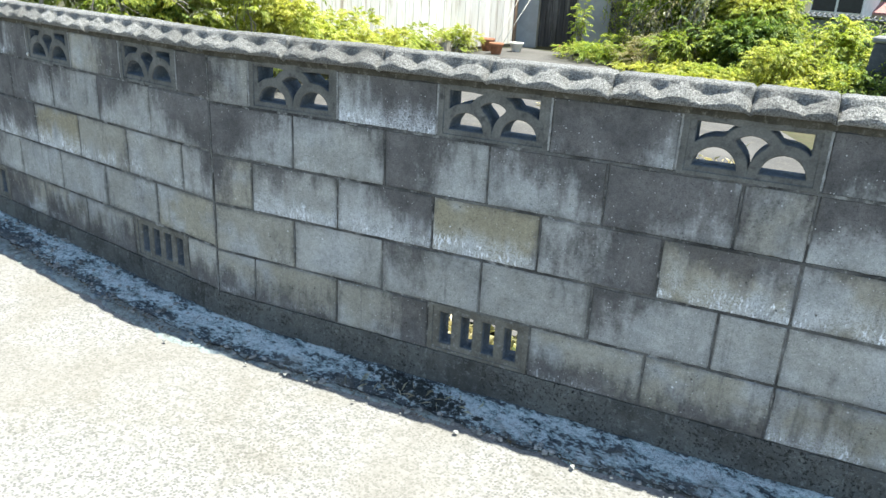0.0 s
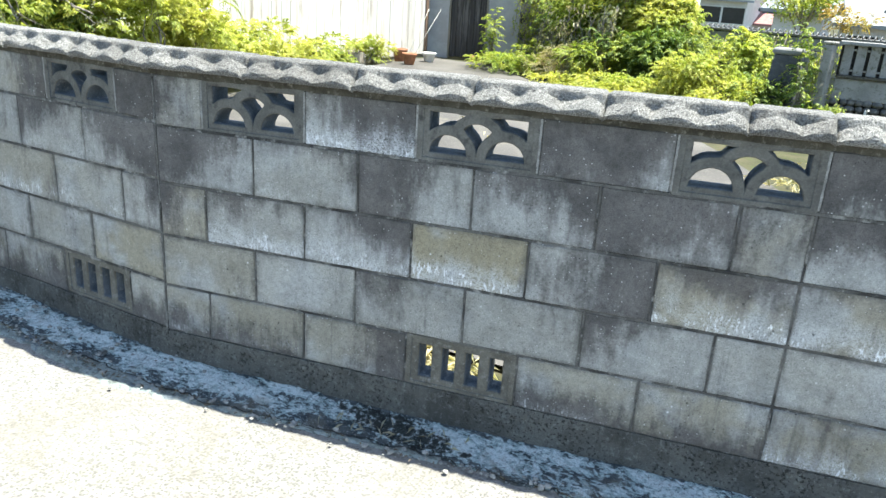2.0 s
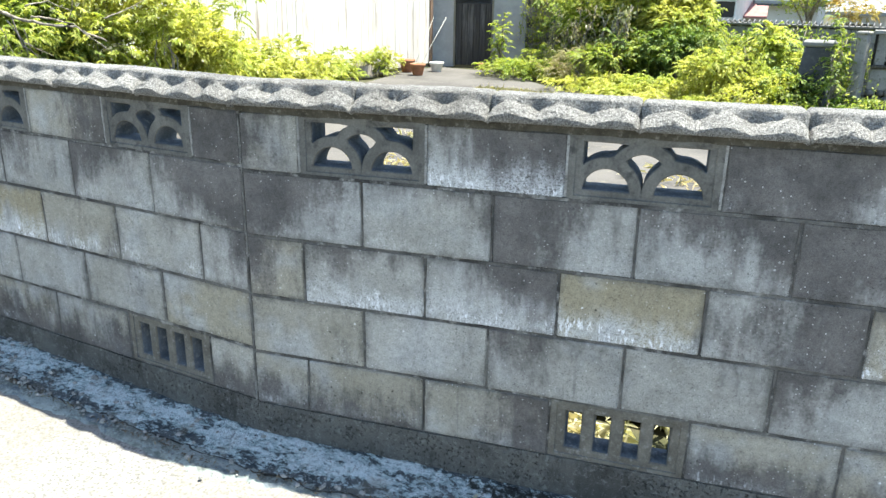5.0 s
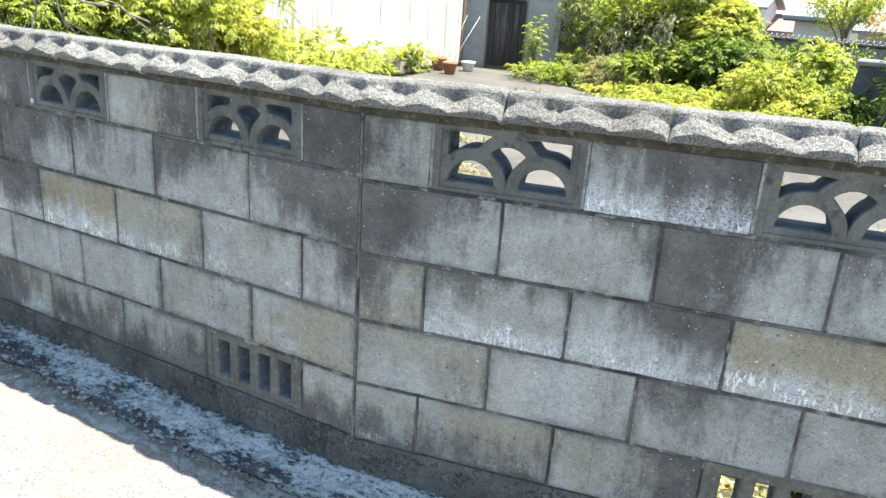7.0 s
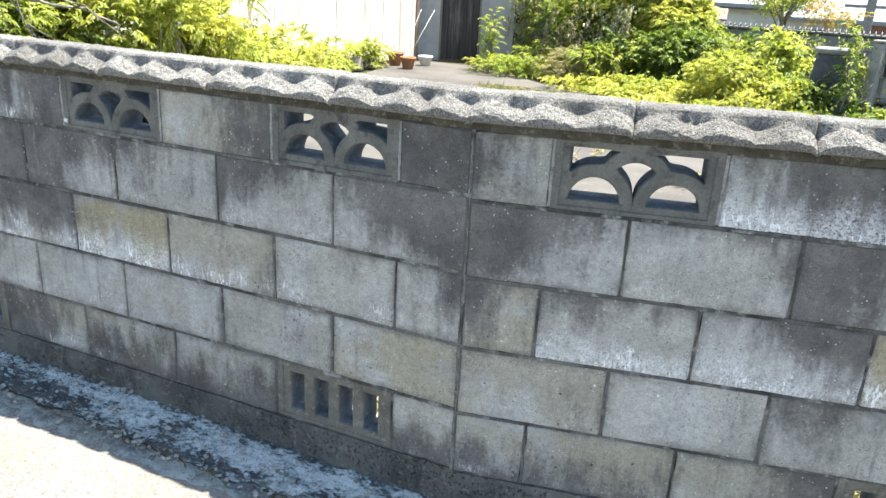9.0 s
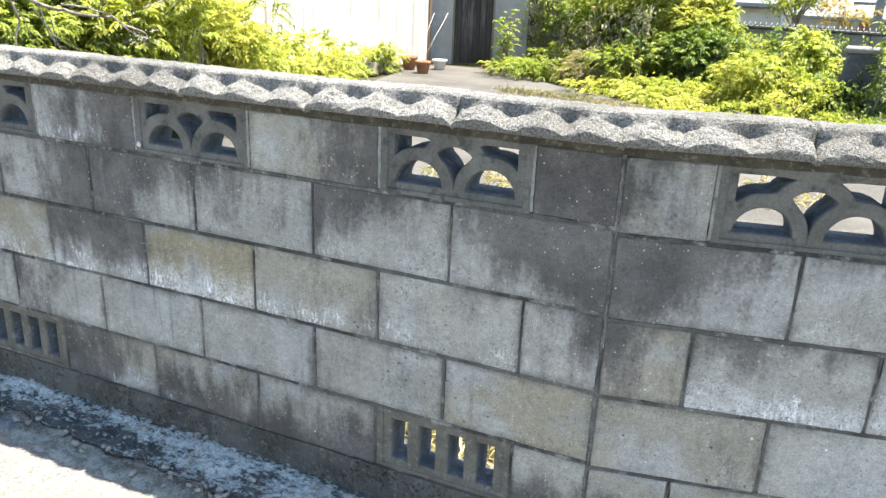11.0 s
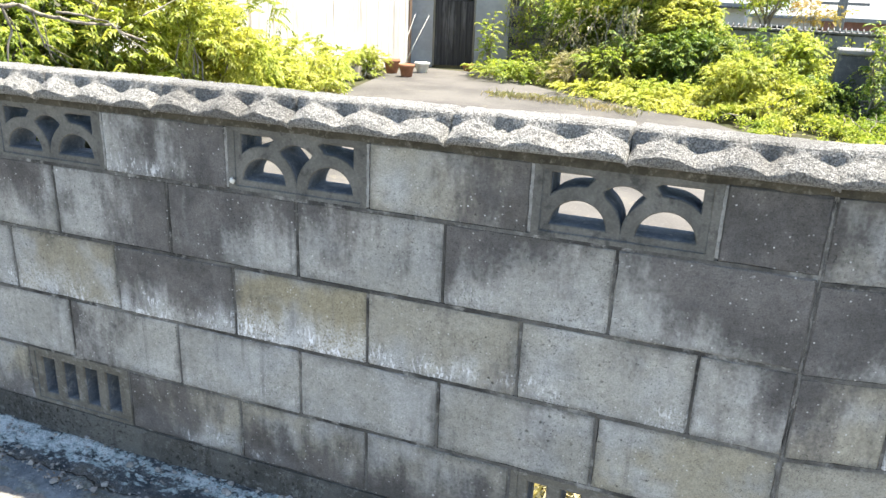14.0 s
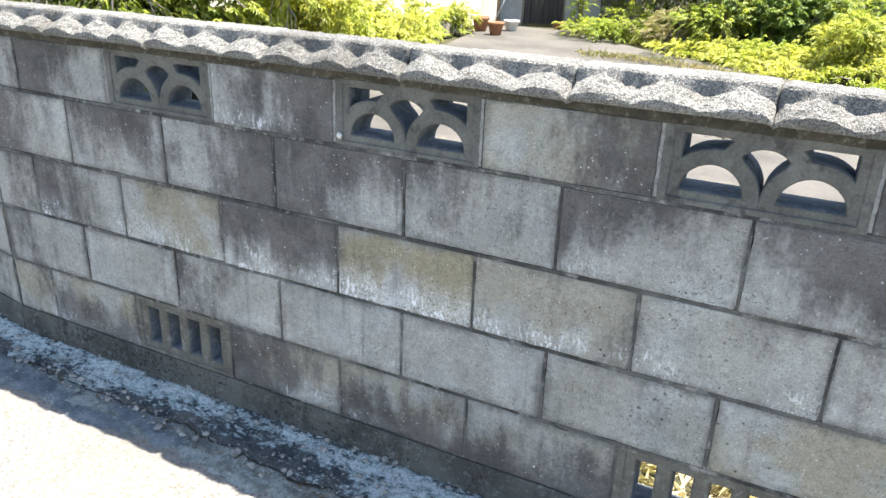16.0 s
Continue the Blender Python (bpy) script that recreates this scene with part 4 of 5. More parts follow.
def lay_wall(name, seg, lay, sign, lines, copes, label):
    """A stretch of wall: the mortar bed is the wall, and its blocks, copings and footings are pieces of it."""
    rng = random.Random(name)
    bm = bmesh.new()
    back, front = DEEP - 0.006, 0.0035
    longest = 0
    pieces, ends = [], []
    for row, courses in enumerate(lay):
        z0, z1 = lines[row], lines[row + 1]
        u = 0.0
        for kind, code, side in courses:
            length = 0.2 if kind == "H" else 0.4
            mid = sign * (u + length / 2)
            h = z1 - z0 - JOINT
            data = piece_mesh(kind, h, rng.randrange(3))
            piece = {"A": "arch_block", "V": "vent_block"}.get(kind, "concrete_block")
            proud = rng.uniform(-0.0015, 0.002) + (0.003 if kind == "V" else 0)
            m = pose(mid, proud, z0 + JOINT + h / 2 + 0.0003, 0, 0, 0) @ pose(0, 0, 0, rng.uniform(-0.15, 0.15), rng.uniform(-0.2, 0.2), 0)
            pieces.append((piece, data, m, code, side))
            if kind == "A":
                ends += [sign * u, sign * (u + length)]
            u += length
            # the upright joint at the block's far end
            add_box(bm, (sign * u - JOINT * 0.6, front, z0), (sign * u + JOINT * 0.6, back, z1))
        longest = max(longest, u)
        lo, hi = sorted((-sign * 0.006, sign * u))
        add_box(bm, (lo, front - 0.0007 * row, z0 - 0.002), (hi, back + 0.0007 * row, z0 + JOINT + 0.002))
    lo, hi = sorted((-sign * 0.006, sign * longest))
    add_box(bm, (-0.004, 0.0015, 0.0), (0.004, back, lines[5]))
    wall = tagged(new(name, mesh_bm(name, bm, M_JOINT)), label, "block wall", kind="structure")
    wall.matrix_world = seg
    # a smear of pale mortar where two stretches meet
    seam, n = bmesh.new(), 90
    edge = [[], [], []]
    for k in range(n + 1):
        zz = lines[0] + (lines[5] - lines[0]) * k / n
        q = Vector((zz * 23, len(name) * 3.3, sign))
        wide = 0.001 + 0.009 * noise.noise(q * 0.6) + 0.005 * noise.noise(q * 3.7)
        for col, x, y in ((0, 0.0, 0.0), (1, sign * max(0.0005, 0.001 + wide * 0.5), 0.002 - 0.45 * max(0.0, min(0.01, wide)) - 0.002 * noise.noise(q * 5)), (2, sign * max(0.001, wide + 0.002), 0.004)):
            edge[col].append(seam.verts.new((x, y, zz)))
    for k in range(n):
        for a, b in ((0, 1), (1, 2)):
            seam.faces.new((edge[a][k], edge[b][k], edge[b][k + 1], edge[a][k + 1]))
    part("mortar_seam", mesh_bm("mortar_seam", seam, M_SEAM), wall, None, "smear of pale mortar at the bend")
    for at in ends:
        fill = bmesh.new()
        add_box(fill, (at - 0.0035, 0.0, lines[4] + 0.012), (at + 0.0035, 0.02, lines[5] - 0.004))
        for k in range(1, 14):
            bmesh.ops.bisect_plane(fill, geom=[*fill.verts, *fill.edges, *fill.faces], plane_co=(0, 0, lines[4] + (lines[5] - lines[4]) * k / 14), plane_no=(0, 0, 1))
        for v in fill.verts:
            v.co += Vector((0.0016 * noise.noise(v.co * 60 + Vector((at * 9, 0, 0))), 0.0022 * noise.noise(v.co * 45 + Vector((at * 5, 3, 0))) + 0.0005, 0))
        part("mortar_joint", mesh_bm("mortar_joint", fill, M_PALE), wall)
    bed, steps = bmesh.new(), max(2, int(longest / 0.03))
    add_box(bed, (lo, -0.002, lines[5] - 0.001), (hi, DEEP + 0.003, lines[5] + 0.024))
    for k in range(1, steps):
        bmesh.ops.bisect_plane(bed, geom=[*bed.verts, *bed.edges, *bed.faces], plane_co=(lo + (hi - lo) * k / steps, 0, 0), plane_no=(1, 0, 0))
    for v in bed.verts:
        v.co.z += 0.004 * noise.noise(v.co * 21) if v.co.z < lines[5] else 0
        v.co.y += 0.003 * noise.noise(v.co * 33 + Vector((5, 0, 0)))
    part("mortar_bed", mesh_bm("mortar_bed", bed, M_MOSS), wall, None, "mossy brown mortar under the coping")
    for piece, data, m, code, side in pieces:
        ob = part(piece, data, wall, m)
        ob.color = (code // 100 / 9, code // 10 % 10 / 9, code % 10 / 9, SIDES[side])
    foot = bmesh.new()
    add_box(foot, (lo, -0.005, -0.15), (hi, DEEP + 0.01, lines[0] + 0.003))
    for k in range(1, steps):
        bmesh.ops.bisect_plane(foot, geom=[*foot.verts, *foot.edges, *foot.faces], plane_co=(lo + (hi - lo) * k / steps, 0, 0), plane_no=(1, 0, 0))
    for zz in (-0.02, 0.02, 0.05, lines[0] - 0.012):
        bmesh.ops.bisect_plane(foot, geom=[*foot.verts, *foot.edges, *foot.faces], plane_co=(0, 0, zz), plane_no=(0, 0, 1))
    for v in foot.verts:
        if v.co.y < 0.02:
            v.co.y += 0.004 * noise.noise(Vector((v.co.x * 9, v.co.z * 14, 2))) + 0.002 * noise.noise(Vector((v.co.x * 40, v.co.z * 40, 2))) + (0.003 if v.co.z > lines[0] - 0.005 else 0)
    part("footing", mesh_bm("footing", foot, M_FOOT), wall, None, "dark stained poured footing")
    for n, (u0, u1) in enumerate(copes):
        whole = abs(u1 - u0 - 0.4) < 0.01
        data = COPINGS[rng.randrange(5)] if whole else coping_mesh(u1 - u0 - 0.002, 11 + n)
        part("coping_stone", data, wall, pose(u0 + 0.001, rng.uniform(-0.003, 0.003), lines[5] + 0.020, 0, rng.uniform(-0.35, 0.35), 0))
    return wall


cope_r = [(-0.02 + 0.4 * k, 0.38 + 0.4 * k) for k in range(5)] + [(1.98, 2.2)] + [(2.2 + 0.4 * k, 2.6 + 0.4 * k) for k in range(6)]
lay_wall("wall_1", SEG_R, LAY_R, 1, COURSES_R, cope_r, "low grey concrete block wall, mould-stained, with pierced arch blocks")
lay_wall("wall_2", SEG_L, LAY_L, -1, COURSES_L, [(-0.4 * k - 0.4, -0.4 * k) for k in range(7)], "low grey concrete block wall blotched with lime bloom")
lay_wall("wall_3", SEG_F, LAY_F, -1, COURSES_L, [(-0.4 * k - 0.4, -0.4 * k) for k in range(4)], "next stretch of the grey block wall past the bend")

# ---- sheds and walls behind ----
def plank_wall(name, seg, length, height, width, mat, label, category):
    top = tagged(new(name), label, category, kind="structure")
    top.matrix_world = seg
    rng = random.Random(name)
    datas = [box_mesh("plank", (0.003, -rng.uniform(0, 0.006), 0.0), (width - 0.004, 0.02, height), mat, 0.003) for _ in range(4)]
    for k in range(int(length / width)):
        part("plank", rng.choice(datas), top, pose(k * width, rng.uniform(0, 0.003), rng.uniform(-0.02, 0.02)))
    part("backing", box_mesh("backing", (0, 0.022, -0.1), (length, 0.12, height), M_GREY_BOARD), top)
    return top


YARD_Z = -0.05
CORNER = Vector((-8.9, 14.25, YARD_Z))
run = Vector((0.02, 0.9998, 0)).normalized()
white_len = 7.5
seg = Matrix.Translation(CORNER - run * white_len + Vector((0, 0, 0.05))) @ Matrix.Rotation(math.atan2(run.y, run.x), 4, "Z")
plank_wall("wall_4", seg, white_len, 2.6, 0.22, M_WHITE_BOARD, "sun-bleached white plank side of a shed", "plank wall")

part("corner_board", box_mesh("corner_board", (white_len - 0.07, -0.03, -0.1), (white_len + 0.03, 0.0, 2.62), M_BROWN, 0.004), bpy.data.objects["wall_4"], None, "weathered brown corner board")

# the grey shed front with its dark door
front_seg = Matrix.Translation((-8.98, 14.42, YARD_Z)) @ Matrix.Rotation(radians(20), 4, "Z")
shed = tagged(new("shed"), "small grey plastered shed with a blackened plank door", "shed")
shed.matrix_world = front_seg
DOOR_L, DOOR_R, DOOR_H = 0.50, 1.25, 1.33
bm = bmesh.new()
add_box(bm, (0, 0, -0.1), (DOOR_L - 0.04, 0.14, 1.56))
add_box(bm, (DOOR_R + 0.04, 0.002, -0.1), (1.95, 0.14, 1.56))
add_box(bm, (DOOR_L - 0.04, 0.001, DOOR_H + 0.04), (DOOR_R + 0.04, 0.14, 1.559))
add_box(bm, (0, 0.14, -0.1), (0.12, 2.4, 1.54))
add_box(bm, (1.83, 0.14, -0.1), (1.95, 2.4, 1.54))
add_box(bm, (0.12, 2.28, -0.1), (1.83, 2.4, 1.54))
part("wall", mesh_bm("shed_wall", bm, M_PLASTER), shed)
door = part("door", box_mesh("door", (DOOR_L, 0.06, 0.01), (DOOR_R, 0.075, DOOR_H - 0.08), M_DARK_BOARD), shed, None, "blackened plank door with pale scratches")
for k in range(6):
    w = (DOOR_R - DOOR_L) / 6
    part("plank", box_mesh("plank", (DOOR_L + k * w + 0.003, 0.035, 0.01), (DOOR_L + (k + 1) * w - 0.003, 0.058, DOOR_H - 0.08 - 0.004 * (k % 3)), M_DARK_BOARD, 0.003), door)
for x in (DOOR_L - 0.04, DOOR_R):
    part("door_post", box_mesh("door_post", (x, -0.015, 0), (x + 0.04, 0.1, DOOR_H + 0.04), M_GREY_BOARD, 0.004), shed)
part("lintel", box_mesh("lintel", (DOOR_L - 0.06, -0.012, DOOR_H), (DOOR_R + 0.06, 0.1, DOOR_H + 0.038), M_GREY_BOARD, 0.004), shed)
bm = bmesh.new()
for k in range(34):
    add_tube(bm, [Vector((-0.1 + k * 0.062, -0.1, 1.585)), Vector((-0.1 + k * 0.062, 2.5, 1.75))], [0.026, 0.026], 6)
part("roof", mesh_bm("corrugated_roof", bm, M_TILE, True), shed, None, "corrugated grey roof sheet")

# the block wall that carries the vines
def low_wall(name, a, b, height, label, mat=M_POST, cap=True):
    a, b = Vector((*a, YARD_Z)), Vector((*b, YARD_Z))
    seg = Matrix.Translation(a) @ Matrix.Rotation(math.atan2((b - a).y, (b - a).x), 4, "Z")
    length = (b - a).length
    wall = tagged(new(name, box_mesh(name, (0, 0.006, -0.3), (length, 0.114, height), M_JOINT)), label, "wall", kind="structure")
    wall.matrix_world = seg
    rows = max(1, round(height / 0.2))
    data = box_mesh("concrete_block", (-0.195, 0, -0.095), (0.195, 0.12, 0.095), mat, 0.004)
    for r in range(rows):
        u = 0.2 if r % 2 else 0.4
        while u + 0.2 < length:
            part("concrete_block", data, wall, pose(u, 0, r * 0.2 + 0.1)).color = (0.5, 0.2, 0.2, 1)
            u += 0.4
    if cap:
        bm = bmesh.new()
        add_box(bm, (0, -0.05, height), (length, 0.17, height + 0.035), 0.006)
        part("cap", mesh_bm("cap", bm, M_TILE), wall)
        rib = bmesh.new()
        add_tube(rib, [Vector((0, -0.1, height + 0.04)), Vector((0, 0.06, height + 0.085)), Vector((0, 0.22, height + 0.04))], [0.010] * 3, 8)
        rib = mesh_bm("cap_tile", rib, M_TILE, True)
        k = 0.05
        while k < length:
            part("cap_tile", rib, wall, pose(k, 0, 0))
            k += 0.085
    return wall


low_wall("wall_5", (-7.18, 15.12), (-4.6, 14.9), 1.78, "weathered grey block wall half hidden by creepers", cap=False)
low_wall("wall_6", (-4.6, 14.42), (0.9, 14.1), 1.02, "low block wall with a tiled cap under creepers")

# gate pier and post
bm = bmesh.new()
add_box(bm, (-0.17, -0.17, 0), (0.17, 0.17, 0.88), 0.015)
for v in bm.verts:
    v.co.x -= 0.09 * (0.88 - v.co.z) if v.co.x < 0 else 0
pier = tagged(new("gate_pier"), "dark stained concrete gate pier with a pale cap", "gate pier")
pier.location = (-1.46, 11.3, YARD_Z)
part("shaft", mesh_bm("shaft", bm, M_PIER), pier)
part("cap", box_mesh("cap", (-0.2, -0.2, 0.88), (0.2, 0.2, 0.955), M_POST, 0.02), pier, None, "pale worn cap")
post = tagged(new("fence_post"), "square grey concrete fence post", "fence post")
post.matrix_world = pose(-0.97, 10.95, YARD_Z, 0, 0, -24)
part("shaft", box_mesh("shaft", (-0.06, -0.06, 0), (0.06, 0.06, 1.06), M_PANEL, 0.012), post)
part("cap", box_mesh("cap", (-0.072, -0.072, 1.06), (0.072, 0.072, 1.1), M_PANEL, 0.012), post)
latch = tagged(new("garden_block"), "small dark concrete block between pier and post", "concrete block")
latch.location = (-1.2, 10.95, YARD_Z)
part("body", box_mesh("body", (-0.11, -0.08, 0), (0.11, 0.08, 0.3), M_PIER, 0.012), latch)

# the pierced panel fence on its stone footing
fence = tagged(new("fence"), "mossy grey concrete panel fence with narrow slots", "fence")
fence.matrix_world = Matrix.Translation((-0.85, 11.02, YARD_Z)) @ Matrix.Rotation(radians(3), 4, "Z")
part("plinth", box_mesh("plinth", (0, 0, 0.40), (4.2, 0.14, 0.66), M_PANEL, 0.01), fence)
part("ledge", box_mesh("ledge", (0, -0.04, 0.663), (4.2, 0.13, 0.70), M_MOSS, 0.008), fence, None, "mossy ledge under the slots")
part("top_rail", box_mesh("top_rail", (-0.02, -0.05, 1.07), (4.2, 0.14, 1.115), M_POST, 0.006), fence, None, "pale coping rail")
# dark sheet added behind the slots to stand in for dark plants beyond
part("back_panel", box_mesh("back_panel", (0, 0.075, 0.70), (4.2, 0.09, 1.07), M_BLACK), fence)
data = box_mesh("slat", (0, 0, 0.702), (0.112, 0.05, 1.068), M_PANEL, 0.006)
bridge = box_mesh("bridge", (0, 0.012, -0.012), (0.04, 0.04, 0.012), M_PANEL, 0.004)
for k in range(27):
    part("slat", data, fence, pose(0.03 + k * 0.152, 0.02, 0))
    for z in (0.76, 1.01):
        part("bridge", bridge, fence, pose(0.142 + k * 0.152, 0.02, z))
stones = tagged(new("stone_wall"), "low dry wall of rounded dark stones", "stone wall", kind="structure")
stones.matrix_world = fence.matrix_world.copy()
part("fill", box_mesh("fill", (0, 0.05, -0.1), (4.2, 0.16, 0.395), M_BLACK), stones)
sd = []
for s in range(4):
    bm = bmesh.new()
    bmesh.ops.create_icosphere(bm, subdivisions=2, radius=1)
    for v in bm.verts:
        v.co *= 1 + 0.2 * noise.noise(v.co * 1.5 + Vector((s * 9, 0, 0)))
    sd.append(mesh_bm("stone", bm, M_STONE, True))
rng = random.Random(4)
for r in range(5):
    u = 0.05 + 0.07 * (r % 2)
    while u < 4.15:
        w = rng.uniform(0.07, 0.12)
        part("stone", rng.choice(sd), stones, pose(u, 0.03, 0.04 + r * 0.083, 0, rng.uniform(-10, 10), 0) @ Matrix.Diagonal((w * 0.62, 0.06, 0.047, 1)))
        u += w * 1.1


tap = tagged(new("standpipe"), "short white plastic standpipe before the stone wall", "standpipe")
tap.matrix_world = pose(-0.42, 10.85, YARD_Z)
bm = bmesh.new()
add_tube(bm, [Vector((0, 0, 0)), Vector((0, 0, 0.27)), Vector((0.005, -0.01, 0.31)), Vector((0.03, -0.04, 0.325))], [0.016, 0.016, 0.017, 0.014], 8)
part("pipe", mesh_bm("pipe", bm, M_POT_WHITE, True), tap)

# ---- pots, stump and sticks ----
def pot(label, place, height, rim, mat, tilt=0.0, filled=True):
    top = tagged(new("flower_pot"), label, "flower pot", "pots by the shed")
    top.matrix_world = pose(*place, tilt, 0, 0)
    bm = bmesh.new()
    lathe(bm, [(rim * 0.62, 0), (rim * 0.66, 0.01), (rim * 0.9, height * 0.78), (rim, height * 0.79), (rim * 1.02, height), (rim * 0.9, height), (rim * 0.86, height * 0.86)])
    part("body", mesh_bm("body", bm, mat, True), top)
    if filled:
        bm = bmesh.new()
        lathe(bm, [(rim * 0.5, height * 0.84), (rim * 0.87, height * 0.862), (rim * 0.4, height * 0.9)])
        part("soil", mesh_bm("soil", bm, M_BLACK, True), top, None, "dark potting soil")


pot("weathered terracotta flower pot standing on asphalt", (-8.58, 12.78, YARD_Z), 0.24, 0.15, M_TERRA)
pot("smaller terracotta flower pot with a chipped rim", (-8.13, 12.42, YARD_Z), 0.21, 0.14, M_TERRA)
pot("faded white plastic flower pot by the shed door", (-8.18, 13.22, YARD_Z), 0.18, 0.14, M_POT_WHITE)
pot("low brown terracotta bowl beside the door", (-7.62, 14.15, YARD_Z), 0.12, 0.13, M_TERRA)
stump = tagged(new("tree_stump"), "grey weathered stump among the weeds", "tree stump")
stump.location = (-8.72, 11.5, YARD_Z)
bm = bmesh.new()
lathe(bm, [(0.2, 0), (0.17, 0.06), (0.16, 0.2), (0.15, 0.215)], 14)
for v in bm.verts:
    v.co += Vector((0.02 * noise.noise(v.co * 9), 0.02 * noise.noise(v.co * 9 + Vector((5, 0, 0))), 0))
part("trunk", mesh_bm("trunk", bm, M_BARK, True), stump)
for k, (dx, lean) in enumerate(((0.02, 0.26), (-0.1, 0.1))):
    stick = tagged(new("garden_stake"), "pale bamboo stake leaning on the shed wall", "garden stake", "stakes by the pots")
    stick.location = (-8.62 + dx, 13.25, YARD_Z)
    bm = bmesh.new()
    add_tube(bm, [Vector((0, 0, 0)), Vector((lean * 0.5, 0.3, 0.5)), Vector((lean, 0.62, 0.98))], [0.006, 0.005, 0.004], 6)
    part("cane", mesh_bm("cane", bm, M_POT_WHITE, True), stick)


# ---- plants ----
# the upper part is out of view, added to shade the corner below
shrub("tall dark shrub, its unseen top added to shade the corner of the yard", (-9.2, 5.15, 1.75), (1.25, 0.95, 1.45), 11000, 0.09, M_LEAF_DARK, 52)
shrub("shaded leafy shrub with bare pale limbs behind the block wall", (-8.7, 4.85, 1.0), (1.0, 0.8, 0.5), 5200, 0.066, M_LEAF, 1, 0.38)
# backing shrub added so dark leaves stand in for the corner's shaded depth
shrub("dense dark shrub added for the shaded depth in the corner of the yard", (-8.7, 5.3, 0.5), (1.0, 0.6, 0.55), 5000, 0.08, M_LEAF_DARK, 91, 0.42, 0)
shrub("tall shrub with drooping fresh green leaves", (-7.85, 5.7, 1.1), (0.75, 0.62, 0.61), 3900, 0.084, M_LEAF_LIME, 2, 0.32, 4)
shrub("shrub with long drooping leaves before the white shed", (-7.7, 6.68, 0.70), (0.61, 0.48, 0.42), 4200, 0.086, M_LEAF_LIME, 3, 0.26, 3)
shrub("open spray of long drooping leaves over the white boards", (-7.36, 6.05, 1.13), (0.42, 0.3, 0.4), 900, 0.085, M_LEAF_LIME, 51, 0.28, 4)
shrub("thin spray of young drooping leaves", (-6.89, 6.41, 1.23), (0.28, 0.30, 0.28), 228, 0.078, M_LEAF, 21, 0.26, 0)
shrub("sprawling yellow-green shrub beside the white shed", (-7.89, 7.78, 0.46), (1.0, 0.76, 0.4), 4400, 0.070, M_LEAF_LIME, 4, 0.42, 0)
shrub("low yellow-green weeds along the asphalt", (-8.12, 9.05, 0.29), (0.7, 0.6, 0.36), 4000, 0.062, M_LEAF_LIME, 5, 0.42, 0)
shrub("leafy green weeds against the white shed", (-8.64, 11.8, 0.17), (0.24, 0.6, 0.25), 2000, 0.055, M_LEAF_LIME, 6, 0.42)
shrub("tall dark creeper thicket standing above the grey wall", (-5.7, 15.6, 1.75), (1.3, 0.4, 0.9), 4200, 0.07, M_LEAF_DARK, 81)
shrub("creepers hanging down the grey back wall", (-6.1, 14.6, 1.1), (0.7, 0.3, 0.8), 700, 0.078, M_LEAF_DARK, 7, 0.42)
shrub("dark creeper mound with bare vines", (-5.41, 14.12, 1.22), (1.05, 0.7, 0.99), 5000, 0.06, M_LEAF, 8, 0.42)
shrub("tall overgrown mound of bright creeper", (-4.3, 13.75, 1.5), (1.1, 0.75, 0.95), 8500, 0.064, M_LEAF_LIME, 9, 0.42)
shrub("bright creeper sloping down over the tiled wall", (-3.68, 13.4, 0.92), (0.6, 0.45, 0.5), 6500, 0.064, M_LEAF_LIME, 10, 0.42)
shrub("shaded creeper at the foot of the mound", (-4.36, 13.09, 0.4), (1.24, 0.93, 0.45), 6422, 0.074, M_LEAF, 11, 0.42, 0)
shrub("mixed weeds at the foot of the back wall", (-6.09, 13.44, 0.14), (1.06, 0.79, 0.34), 4123, 0.070, M_LEAF, 12, 0.42, 0)
shrub("low lime-green ground cover along the asphalt", (-4.45, 12.06, 0.02), (1.42, 1.0, 0.12), 4800, 0.066, M_LEAF_LIME, 13, 0.42, 0)
shrub("rounded lime-green shrub in full sun", (-2.7, 11.4, 0.24), (0.62, 0.5, 0.48), 5400, 0.06, M_LEAF_LIME, 14, 0.42, 0)
shrub("dark creeper in the hollow beside the mound", (-3.45, 12.6, 0.42), (0.62, 0.4, 0.5), 3800, 0.070, M_LEAF_DARK, 15, 0.42)
shrub("creeper trailing under the tiled wall cap", (-2.6, 13.75, 0.55), (0.9, 0.3, 0.4), 1500, 0.074, M_LEAF_DARK, 16, 0.42, 0)
shrub("yellow-green creeper climbing beside the gate pier", (-2.0, 11.85, 0.66), (0.36, 0.3, 0.42), 1500, 0.078, M_LEAF_LIME, 17, 0.42, 0)
shrub("dark green weeds at the foot of the gate pier", (-1.8, 11.2, 0.19), (0.60, 0.45, 0.34), 2376, 0.066, M_LEAF_DARK, 18, 0.42, 0)
shrub("small creeper beside the shed door", (-7.15, 13.85, 0.54), (0.25, 0.25, 0.55), 420, 0.070, M_LEAF, 19, 0.42)
shrub("rusty-leaved shrub behind the tiled wall", (-1.3, 20.8, 1.2), (0.67, 0.49, 0.35), 1058, 0.070, M_LEAF_RUST, 20, 0.42)
shrub("creeper between the gate pier and the post", (-1.2, 10.93, 0.61), (0.11, 0.22, 0.5), 420, 0.070, M_LEAF_DARK, 22, 0.42)

